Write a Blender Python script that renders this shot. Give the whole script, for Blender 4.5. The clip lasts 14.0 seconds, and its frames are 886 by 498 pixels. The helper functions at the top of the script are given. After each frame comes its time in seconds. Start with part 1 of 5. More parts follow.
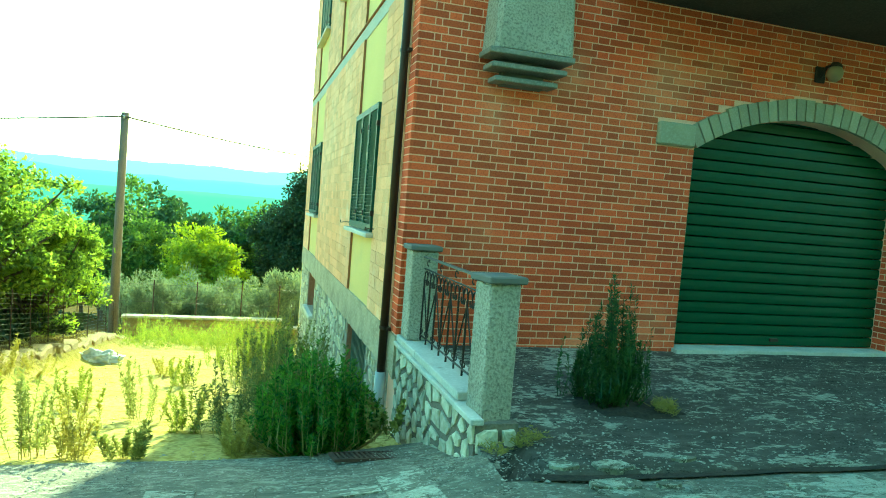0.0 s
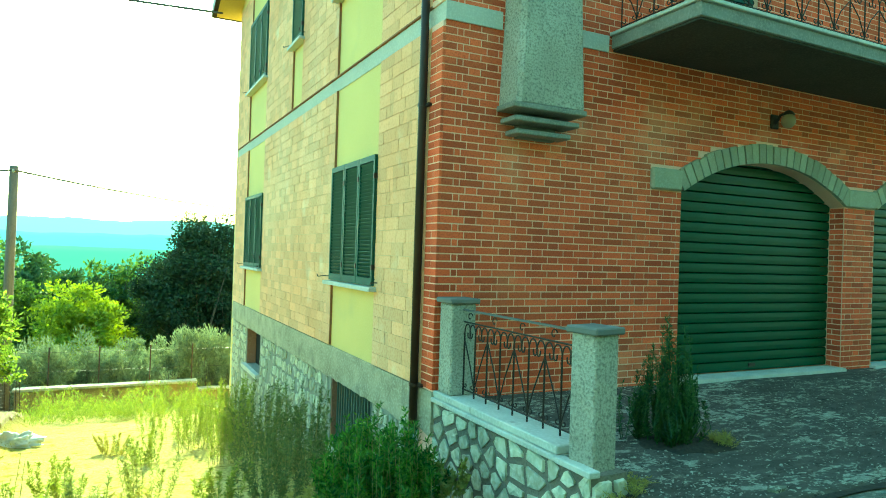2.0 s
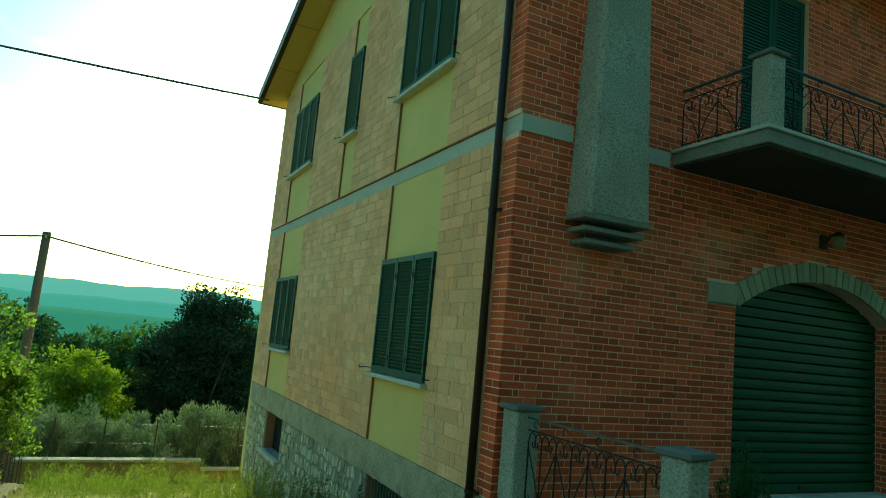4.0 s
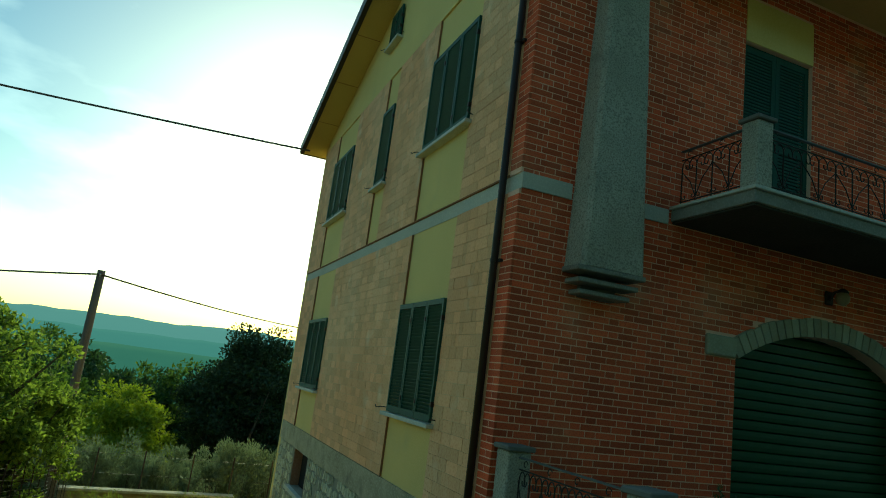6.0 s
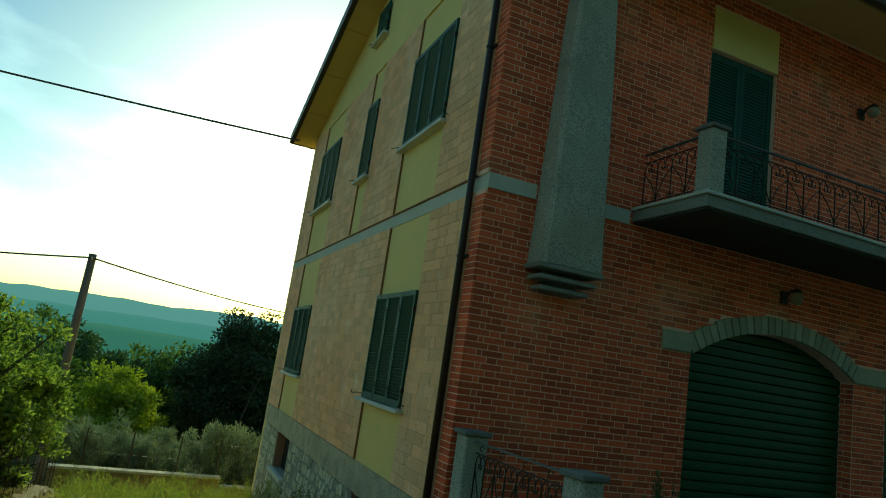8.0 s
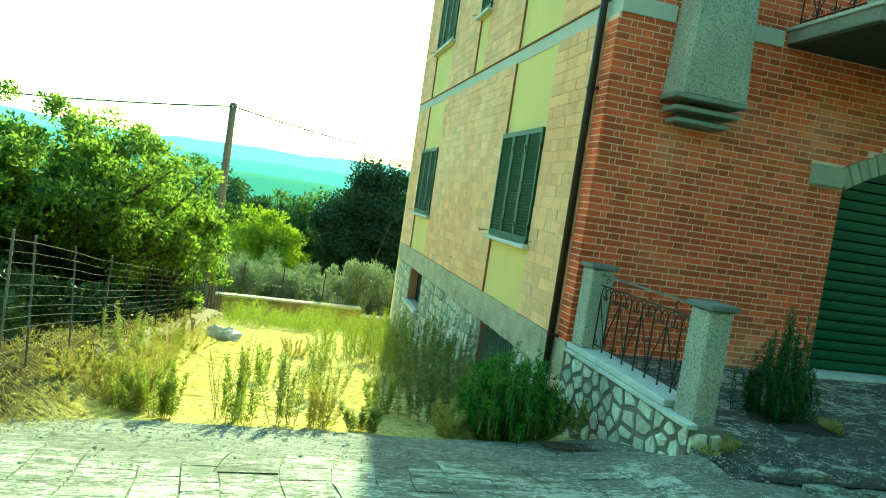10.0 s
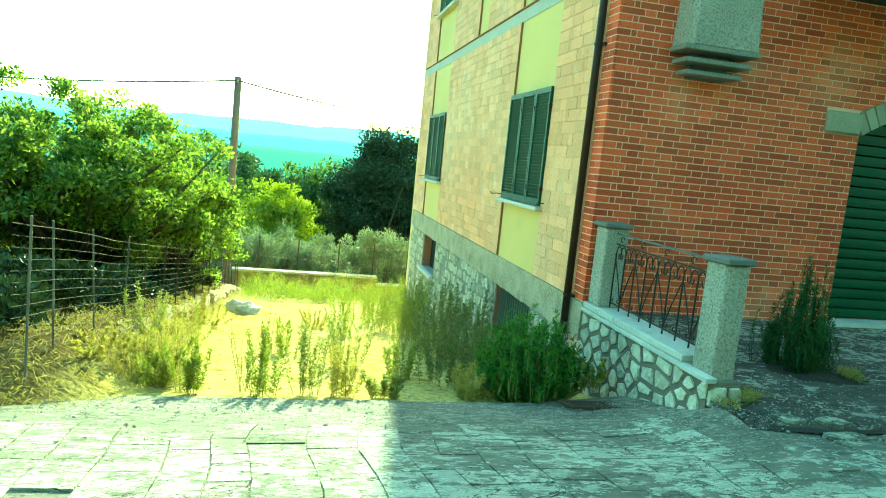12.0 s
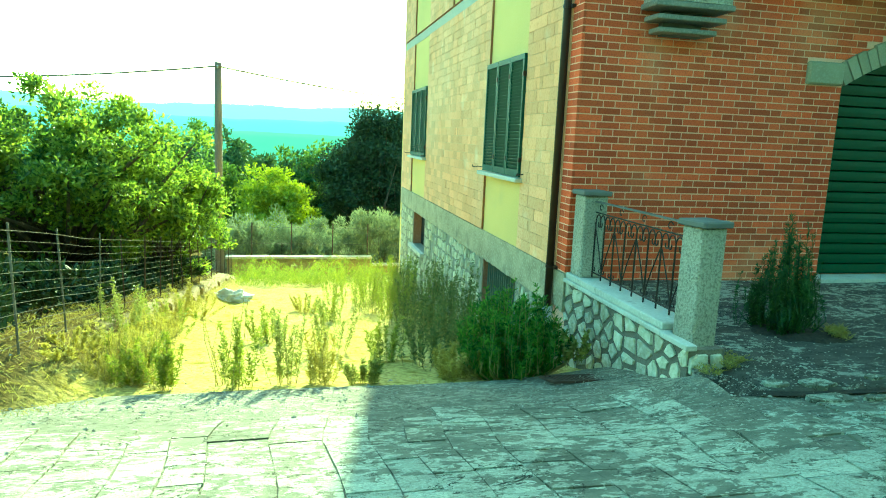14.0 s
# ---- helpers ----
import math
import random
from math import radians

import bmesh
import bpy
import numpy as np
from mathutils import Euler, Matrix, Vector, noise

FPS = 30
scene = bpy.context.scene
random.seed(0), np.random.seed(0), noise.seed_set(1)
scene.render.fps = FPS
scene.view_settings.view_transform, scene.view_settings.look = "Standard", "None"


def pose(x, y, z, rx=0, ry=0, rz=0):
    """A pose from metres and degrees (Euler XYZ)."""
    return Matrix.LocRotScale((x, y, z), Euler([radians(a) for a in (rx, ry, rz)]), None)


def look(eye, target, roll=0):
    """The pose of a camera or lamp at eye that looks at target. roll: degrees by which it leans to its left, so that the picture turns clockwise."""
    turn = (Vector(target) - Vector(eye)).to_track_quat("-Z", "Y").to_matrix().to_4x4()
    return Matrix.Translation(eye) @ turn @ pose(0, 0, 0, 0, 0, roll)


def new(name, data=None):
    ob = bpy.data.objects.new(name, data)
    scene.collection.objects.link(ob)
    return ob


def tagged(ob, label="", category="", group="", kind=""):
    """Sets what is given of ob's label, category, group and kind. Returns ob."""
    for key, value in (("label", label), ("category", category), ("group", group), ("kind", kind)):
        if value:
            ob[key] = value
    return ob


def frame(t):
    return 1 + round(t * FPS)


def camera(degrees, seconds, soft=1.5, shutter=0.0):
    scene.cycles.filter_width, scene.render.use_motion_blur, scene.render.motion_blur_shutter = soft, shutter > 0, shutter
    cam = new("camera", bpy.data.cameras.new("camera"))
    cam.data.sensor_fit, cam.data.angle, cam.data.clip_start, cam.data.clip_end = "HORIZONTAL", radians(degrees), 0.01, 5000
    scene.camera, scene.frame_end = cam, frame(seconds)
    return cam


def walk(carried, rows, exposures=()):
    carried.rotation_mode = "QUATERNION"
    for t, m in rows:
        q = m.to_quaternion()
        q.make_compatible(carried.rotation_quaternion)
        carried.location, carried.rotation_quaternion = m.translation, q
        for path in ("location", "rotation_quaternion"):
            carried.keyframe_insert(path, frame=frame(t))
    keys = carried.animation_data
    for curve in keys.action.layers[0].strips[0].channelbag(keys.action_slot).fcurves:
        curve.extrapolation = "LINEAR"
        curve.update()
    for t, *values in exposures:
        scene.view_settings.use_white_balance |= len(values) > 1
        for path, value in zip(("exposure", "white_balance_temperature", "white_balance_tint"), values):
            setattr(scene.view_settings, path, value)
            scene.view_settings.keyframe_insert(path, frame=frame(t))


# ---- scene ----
cam = camera(67.3, 14.0, soft=1.0)
PATH = [
    (0, (-1.47, -6.211, 1.792), (-0.901, -4.298, 1.67), 4.6),
    (0.5, (-1.89, -6.062, 1.832), (-1.279, -4.161, 1.719), 4.6),
    (1, (-2.308, -6.035, 1.814), (-1.561, -4.186, 1.661), 4.4),
    (1.5, (-2.556, -5.845, 1.821), (-1.888, -3.965, 1.684), 2.6),
    (2, (-2.801, -5.676, 1.836), (-1.906, -3.888, 1.852), 1.8),
    (2.5, (-3.093, -5.694, 1.923), (-2.179, -3.916, 1.868), -0.1),
    (3, (-3.198, -5.569, 1.908), (-2.352, -3.757, 1.889), 3.2),
    (3.5, (-3.316, -5.452, 1.959), (-2.517, -3.625, 2.121), 2.7),
    (4, (-3.398, -5.451, 1.963), (-2.531, -3.669, 2.23), 5.3),
    (4.2, (-3.424, -5.467, 1.974), (-2.543, -3.69, 2.232), 4.8),
    (6.3, (-3.13, -6.183, 1.944), (-2.417, -4.361, 2.36), 7.4),
    (6.5, (-3.081, -6.231, 1.986), (-2.287, -4.444, 2.407), 6.1),
    (7, (-3.133, -6.45, 1.994), (-2.386, -4.63, 2.352), 9.5),
    (7.2, (-3.109, -6.51, 1.996), (-2.332, -4.705, 2.37), 9.4),
    (9.3, (-3.092, -6.632, 1.968), (-2.52, -4.726, 2.163), 7.0),
    (9.5, (-3.143, -6.654, 1.94), (-2.602, -4.729, 2.004), 7.9),
    (10, (-3.112, -6.608, 1.882), (-2.65, -4.668, 1.73), 8.4),
    (10.5, (-3.097, -6.616, 1.88), (-2.632, -4.684, 1.65), 7.7),
    (11, (-3.099, -6.629, 1.889), (-2.61, -4.7, 1.697), 7.2),
    (11.5, (-3.094, -6.63, 1.892), (-2.629, -4.695, 1.69), 6.1),
    (12, (-3.12, -6.615, 1.893), (-2.686, -4.68, 1.633), 5.7),
    (12.5, (-3.155, -6.65, 1.848), (-2.718, -4.735, 1.471), 6.2),
    (13, (-3.139, -6.612, 1.861), (-2.62, -4.72, 1.471), 4.3),
    (13.5, (-3.033, -6.564, 1.905), (-2.621, -4.632, 1.596), 2.5),
    (14, (-2.838, -6.513, 1.918), (-2.405, -4.589, 1.584), 2.4),
]
EXPO = [(0, 0.0, 7900, -56), (3.0, 0.0, 7900, -56), (3.5, -1.5, 7600, -56), (4.0, -2.05, 7400, -52), (6.3, -2.7, 7300, -34), (7.2, -2.7, 7300, -33), (9.3, -2.7, 7300, -35),
        (9.5, -2.2, 7300, -36), (9.7, -1.2, 7500, -42), (10.1, -0.4, 7900, -53), (10.5, -0.12, 7900, -56), (11.0, 0.0, 7900, -56), (14.0, 0.0, 7900, -59)]
BASE_STOPS = 2.7
walk(cam, [(t, look(eye, target, roll)) for t, eye, target, roll in PATH], [(t, BASE_STOPS + s, k, g) for t, s, k, g in EXPO])

# ---- world and sun ----
SUN_AZ, SUN_EL = 9.8, 19.0
world = bpy.data.worlds.new("world")
scene.world = world
world.use_nodes = True
wn, wl = world.node_tree.nodes, world.node_tree.links
sky = wn.new("ShaderNodeTexSky")
sky.sky_type, sky.sun_disc = 'NISHITA', False
sky.sun_elevation, sky.sun_rotation = radians(SUN_EL), radians(SUN_AZ)
sky.dust_density, sky.ozone_density = 0.7, 3.0
wtc = wn.new("ShaderNodeTexCoord")
wmap = wn.new("ShaderNodeMapping")
wmap.inputs["Scale"].default_value = (1.0, 1.0, 2.6)
wnoise = wn.new("ShaderNodeTexNoise")
wnoise.inputs["Scale"].default_value = 2.6
wnoise.inputs["Detail"].default_value = 7.0
wramp = wn.new("ShaderNodeValToRGB")
wramp.color_ramp.elements[0].position, wramp.color_ramp.elements[1].position = 0.50, 0.64
wmix = wn.new("ShaderNodeMix")
wmix.data_type = 'RGBA'
wmul = wn.new("ShaderNodeMix")
wmul.data_type, wmul.blend_type = 'RGBA', 'ADD'
wmul.inputs[0].default_value, wmul.inputs[7].default_value = 1.0, (3.2, 3.2, 3.3, 1)
wsat = wn.new("ShaderNodeHueSaturation")
wsat.inputs["Saturation"].default_value = 1.32
wl.new(sky.outputs[0], wsat.inputs["Color"])
wl.new(wsat.outputs[0], wmul.inputs[6])
wl.new(wmul.outputs[2], wmix.inputs[7])
wl.new(wtc.outputs["Generated"], wmap.inputs[0])
wl.new(wmap.outputs[0], wnoise.inputs["Vector"])
wl.new(wnoise.outputs[0], wramp.inputs[0])
wl.new(wramp.outputs[0], wmix.inputs[0])
wl.new(wsat.outputs[0], wmix.inputs[6])
wl.new(wmix.outputs[2], wn["Background"].inputs[0])
wn["Background"].inputs[1].default_value = 0.128
sun = new("sun", bpy.data.lights.new("sun", 'SUN'))
sun.data.energy, sun.data.angle, sun.data.color = 3.5, radians(0.6), (1.0, 0.93, 0.80)
a_, e_ = radians(SUN_AZ), radians(SUN_EL)
SUN_DIR = Vector((math.sin(a_) * math.cos(e_), math.cos(a_) * math.cos(e_), math.sin(e_)))
sun.matrix_world = look(SUN_DIR * 60, (0, 0, 0))


# ---- materials ----
def mat(name, cols, rough=0.85, scale=3.0, fine=40.0, bump=0.3, rand=0.0, island=False, metal=0.0, spots=None, lo=0.3, hi=0.7, stretch=(1, 1, 1), bdist=0.01, spec=0.3):
    """cols: two or three base colours mixed by broad and fine noise; rand: change of value from piece to piece; spots: colour, amount and scale of patches."""
    m = bpy.data.materials.new(name)
    m.use_nodes = True
    n, l = m.node_tree.nodes, m.node_tree.links
    b = n["Principled BSDF"]
    b.inputs["Roughness"].default_value = rough
    b.inputs["Metallic"].default_value = metal
    b.inputs["Specular IOR Level"].default_value = spec
    geo = n.new("ShaderNodeNewGeometry")
    mp = n.new("ShaderNodeMapping")
    mp.inputs["Scale"].default_value = stretch
    l.new(geo.outputs["Position"], mp.inputs[0])

    def nz(s, d=5.0):
        t = n.new("ShaderNodeTexNoise")
        t.inputs["Scale"].default_value, t.inputs["Detail"].default_value = s, d
        l.new(mp.outputs[0], t.inputs["Vector"])
        return t

    def ramp(src, p0, p1):
        r = n.new("ShaderNodeMapRange")
        r.inputs[1].default_value, r.inputs[2].default_value = p0, p1
        l.new(src, r.inputs[0])
        return r.outputs[0]

    def mix(f, a, c):
        x = n.new("ShaderNodeMix")
        x.data_type = 'RGBA'
        l.new(f, x.inputs[0])
        for sock, v in ((x.inputs[6], a), (x.inputs[7], c)):
            if isinstance(v, tuple):
                sock.default_value = (*v, 1)
            else:
                l.new(v, sock)
        return x.outputs[2]
    broad, grain = nz(scale), nz(fine)
    col = mix(ramp(broad.outputs[0], lo, hi), cols[0], cols[1])
    if len(cols) > 2:
        col = mix(ramp(grain.outputs[0], 0.45, 0.75), col, cols[2])
    if spots:
        c, amount, s = spots[:3]
        soft = spots[3] if len(spots) > 3 else 0.06
        col = mix(ramp(nz(s, 8.0).outputs[0], 0.66 - amount, 0.66 - amount + soft), col, c)
    if rand:
        src = geo.outputs["Random Per Island"] if island else n.new("ShaderNodeObjectInfo").outputs["Random"]
        hsv = n.new("ShaderNodeHueSaturation")
        r = n.new("ShaderNodeMapRange")
        r.inputs[3].default_value, r.inputs[4].default_value = 1 - rand, 1 + rand
        l.new(src, r.inputs[0])
        l.new(r.outputs[0], hsv.inputs["Value"])
        l.new(col, hsv.inputs["Color"])
        col = hsv.outputs[0]
    l.new(col, b.inputs["Base Color"])
    if bump:
        bp = n.new("ShaderNodeBump")
        bp.inputs["Strength"].default_value, bp.inputs["Distance"].default_value = bump, bdist
        l.new(grain.outputs[0], bp.inputs["Height"])
        l.new(bp.outputs[0], b.inputs["Normal"])
    return m


def leaf_mat(name, c0, c1, through_light=0.45, scale=1.2):
    """Foliage: a matt face that also lets light through, varied leaf by leaf and over the crown."""
    m = bpy.data.materials.new(name)
    m.use_nodes = True
    n, l = m.node_tree.nodes, m.node_tree.links
    n.remove(n["Principled BSDF"])
    geo = n.new("ShaderNodeNewGeometry")
    t = n.new("ShaderNodeTexNoise")
    t.inputs["Scale"].default_value = scale
    l.new(geo.outputs["Position"], t.inputs["Vector"])
    add = n.new("ShaderNodeMath")
    add.operation = 'MULTIPLY_ADD'
    l.new(geo.outputs["Random Per Island"], add.inputs[0])
    add.inputs[1].default_value = 0.6
    l.new(t.outputs[0], add.inputs[2])
    mr = n.new("ShaderNodeMapRange")
    mr.inputs[1].default_value, mr.inputs[2].default_value = 0.5, 1.08
    l.new(add.outputs[0], mr.inputs[0])
    x = n.new("ShaderNodeMix")
    x.data_type = 'RGBA'
    x.inputs[6].default_value, x.inputs[7].default_value = (*c0, 1), (*c1, 1)
    l.new(mr.outputs[0], x.inputs[0])
    d, tr, mx = n.new("ShaderNodeBsdfDiffuse"), n.new("ShaderNodeBsdfTranslucent"), n.new("ShaderNodeMixShader")
    g, mg = n.new("ShaderNodeBsdfGlossy"), n.new("ShaderNodeMixShader")
    g.inputs["Roughness"].default_value = 0.45
    mx.inputs[0].default_value, mg.inputs[0].default_value = through_light, 0.04
    l.new(x.outputs[2], d.inputs[0])
    l.new(x.outputs[2], tr.inputs[0])
    l.new(d.outputs[0], mx.inputs[1])
    l.new(tr.outputs[0], mx.inputs[2])
    l.new(mx.outputs[0], mg.inputs[1])
    l.new(g.outputs[0], mg.inputs[2])
    l.new(mg.outputs[0], n["Material Output"].inputs[0])
    return m


BRICK = mat("brick_red", [(0.60, 0.088, 0.032), (0.69, 0.145, 0.055), (0.44, 0.058, 0.025)], 0.92, 0.9, 60, 0.3, 0.32, spots=((0.66, 0.32, 0.18), 0.10, 0.8, 0.28))
BRICK_J = mat("brick_red_field", [(0.60, 0.088, 0.032), (0.69, 0.145, 0.055), (0.44, 0.058, 0.025)], 0.92, 0.9, 60, 0.3, 0.32, True, spots=((0.66, 0.32, 0.18), 0.10, 0.8, 0.28))
MORTAR = mat("mortar_pale", [(0.88, 0.52, 0.36), (0.92, 0.60, 0.43), (0.80, 0.44, 0.29)], 0.95, 2, 80, 0.3)
BLOCK = mat("facing_block", [(0.82, 0.42, 0.20), (0.85, 0.54, 0.30), (0.72, 0.34, 0.16)], 0.95, 0.5, 30, 0.35, 0.13, spots=((0.86, 0.66, 0.42), 0.06, 1.7, 0.2))
BLOCK_J = mat("facing_block_field", [(0.82, 0.42, 0.20), (0.85, 0.54, 0.30), (0.72, 0.34, 0.16)], 0.95, 0.5, 30, 0.35, 0.13, True, spots=((0.86, 0.66, 0.42), 0.06, 1.7, 0.2))
BLOCKBACK = mat("block_joint", [(0.74, 0.50, 0.28), (0.68, 0.45, 0.25)], 0.95, 2, 60, 0.2)
YELLOW = mat("yellow_render", [(0.80, 0.58, 0.21), (0.72, 0.52, 0.19), (0.82, 0.61, 0.26)], 0.92, 0.9, 50, 0.12, spots=((0.66, 0.50, 0.22), 0.04, 1.3, 0.25))
CONCRETE = mat("weathered_concrete", [(0.50, 0.43, 0.29), (0.30, 0.25, 0.165), (0.58, 0.51, 0.37)], 0.95, 3.5, 30, 0.9, bdist=0.02, spots=((0.22, 0.19, 0.14), 0.05, 2.4, 0.2))
# Near-black concrete: the shade under the balcony is put into the colour.
SLABUNDER = mat("shaded_concrete", [(0.055, 0.052, 0.038), (0.035, 0.033, 0.025), (0.075, 0.07, 0.055)], 0.95, 1.5, 45, 0.3)
BANDMAT = mat("band_concrete", [(0.55, 0.50, 0.40), (0.46, 0.43, 0.35), (0.62, 0.58, 0.48)], 0.95, 1.5, 45, 0.3)
PEBBLE = mat("pebbledash_grey", [(0.52, 0.48, 0.38), (0.38, 0.35, 0.27), (0.17, 0.158, 0.125)], 0.95, 1.8, 50, 1.0, bdist=0.02, spots=((0.26, 0.24, 0.185), 0.02, 3.2, 0.2))
DARKSTONE = mat("grey_slab", [(0.13, 0.125, 0.11), (0.19, 0.18, 0.155)], 0.85, 4, 50, 0.3)
MARBLE = mat("pale_marble", [(0.60, 0.58, 0.50), (0.46, 0.44, 0.37), (0.64, 0.62, 0.55)], 0.7, 4, 40, 0.2, spots=((0.30, 0.28, 0.22), 0.03, 9, 0.15))
RUBBLE = mat("limestone", [(0.62, 0.58, 0.43), (0.44, 0.40, 0.28), (0.70, 0.66, 0.54)], 0.95, 7, 22, 1.0, 0.30, bdist=0.02)
RUBBLE_J = mat("limestone_field", [(0.62, 0.58, 0.43), (0.44, 0.40, 0.28), (0.70, 0.66, 0.54)], 0.95, 7, 22, 1.0, 0.30, True, bdist=0.02)
STONEMORTAR = mat("stone_mortar", [(0.17, 0.145, 0.115), (0.24, 0.205, 0.155), (0.12, 0.105, 0.085)], 0.95, 4, 50, 0.6)
PLINTHMORTAR = mat("plinth_mortar", [(0.34, 0.31, 0.25), (0.27, 0.25, 0.20), (0.38, 0.35, 0.28)], 0.95, 3, 50, 0.6)
ARCHSTONE = mat("arch_sandstone", [(0.40, 0.36, 0.24), (0.32, 0.29, 0.20), (0.44, 0.40, 0.29)], 0.95, 4, 50, 0.5, 0.15)
GREEN = mat("green_paint", [(0.010, 0.060, 0.022), (0.013, 0.070, 0.027), (0.008, 0.050, 0.019)], 0.5, 1.5, 30, 0.08)
SHUTTER = mat("green_shutter_paint", [(0.014, 0.060, 0.038), (0.020, 0.078, 0.050), (0.010, 0.045, 0.029)], 0.6, 2, 40, 0.15)
DARKBROWN = mat("dark_brown_pipe", [(0.030, 0.018, 0.013), (0.042, 0.026, 0.018)], 0.5, 3, 40, 0.08)
PVC = mat("grey_plastic", [(0.45, 0.46, 0.46), (0.38, 0.39, 0.38)], 0.5, 5, 40, 0.05)
IRON = mat("wrought_iron", [(0.020, 0.018, 0.016), (0.045, 0.030, 0.020)], 0.55, 12, 60, 0.2, metal=0.3)
IRONGREY = mat("painted_rail", [(0.10, 0.11, 0.11), (0.14, 0.14, 0.13)], 0.5, 8, 60, 0.1, metal=0.3)
RUST = mat("rusty_steel", [(0.05, 0.035, 0.025), (0.09, 0.05, 0.03)], 0.8, 6, 60, 0.3)
# Near-black for sheets behind openings: the darkness of the rooms as a colour.
DARK = mat("unlit_interior_black", [(0.010, 0.010, 0.010), (0.016, 0.015, 0.014)], 0.9, 2, 20, 0.0)
SOFFIT = mat("ochre_soffit", [(0.62, 0.44, 0.15), (0.55, 0.39, 0.14), (0.66, 0.48, 0.20)], 0.9, 1.5, 40, 0.1)
TILE = mat("roof_tile", [(0.30, 0.15, 0.09), (0.22, 0.12, 0.08), (0.36, 0.20, 0.12)], 0.9, 2, 40, 0.3, 0.2, True)
GUTTER = mat("dark_gutter", [(0.030, 0.022, 0.018), (0.045, 0.032, 0.024)], 0.5, 3, 40, 0.05)
GROUND = mat("dry_gravel_soil", [(0.51, 0.42, 0.135), (0.58, 0.49, 0.20), (0.20, 0.155, 0.045)], 1.0, 0.9, 20, 1.0, spots=((0.25, 0.20, 0.045), 0.11, 4.5, 0.14), bdist=0.04, spec=0.0)
gn, gl = GROUND.node_tree.nodes, GROUND.node_tree.links
gsrc = gn["Principled BSDF"].inputs["Base Color"].links[0].from_socket
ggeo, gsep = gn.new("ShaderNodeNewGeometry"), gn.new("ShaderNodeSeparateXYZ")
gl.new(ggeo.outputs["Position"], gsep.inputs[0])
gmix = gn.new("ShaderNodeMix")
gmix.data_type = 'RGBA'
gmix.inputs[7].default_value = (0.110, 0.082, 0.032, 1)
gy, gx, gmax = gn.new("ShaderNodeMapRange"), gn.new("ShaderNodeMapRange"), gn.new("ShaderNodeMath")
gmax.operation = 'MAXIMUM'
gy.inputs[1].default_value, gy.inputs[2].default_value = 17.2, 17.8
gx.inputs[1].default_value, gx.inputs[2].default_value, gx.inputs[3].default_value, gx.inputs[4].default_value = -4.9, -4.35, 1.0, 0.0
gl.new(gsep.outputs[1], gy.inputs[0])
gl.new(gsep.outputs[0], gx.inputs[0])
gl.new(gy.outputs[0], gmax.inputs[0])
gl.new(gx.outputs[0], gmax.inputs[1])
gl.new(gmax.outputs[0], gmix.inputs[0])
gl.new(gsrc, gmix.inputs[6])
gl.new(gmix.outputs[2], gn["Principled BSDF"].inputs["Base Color"])


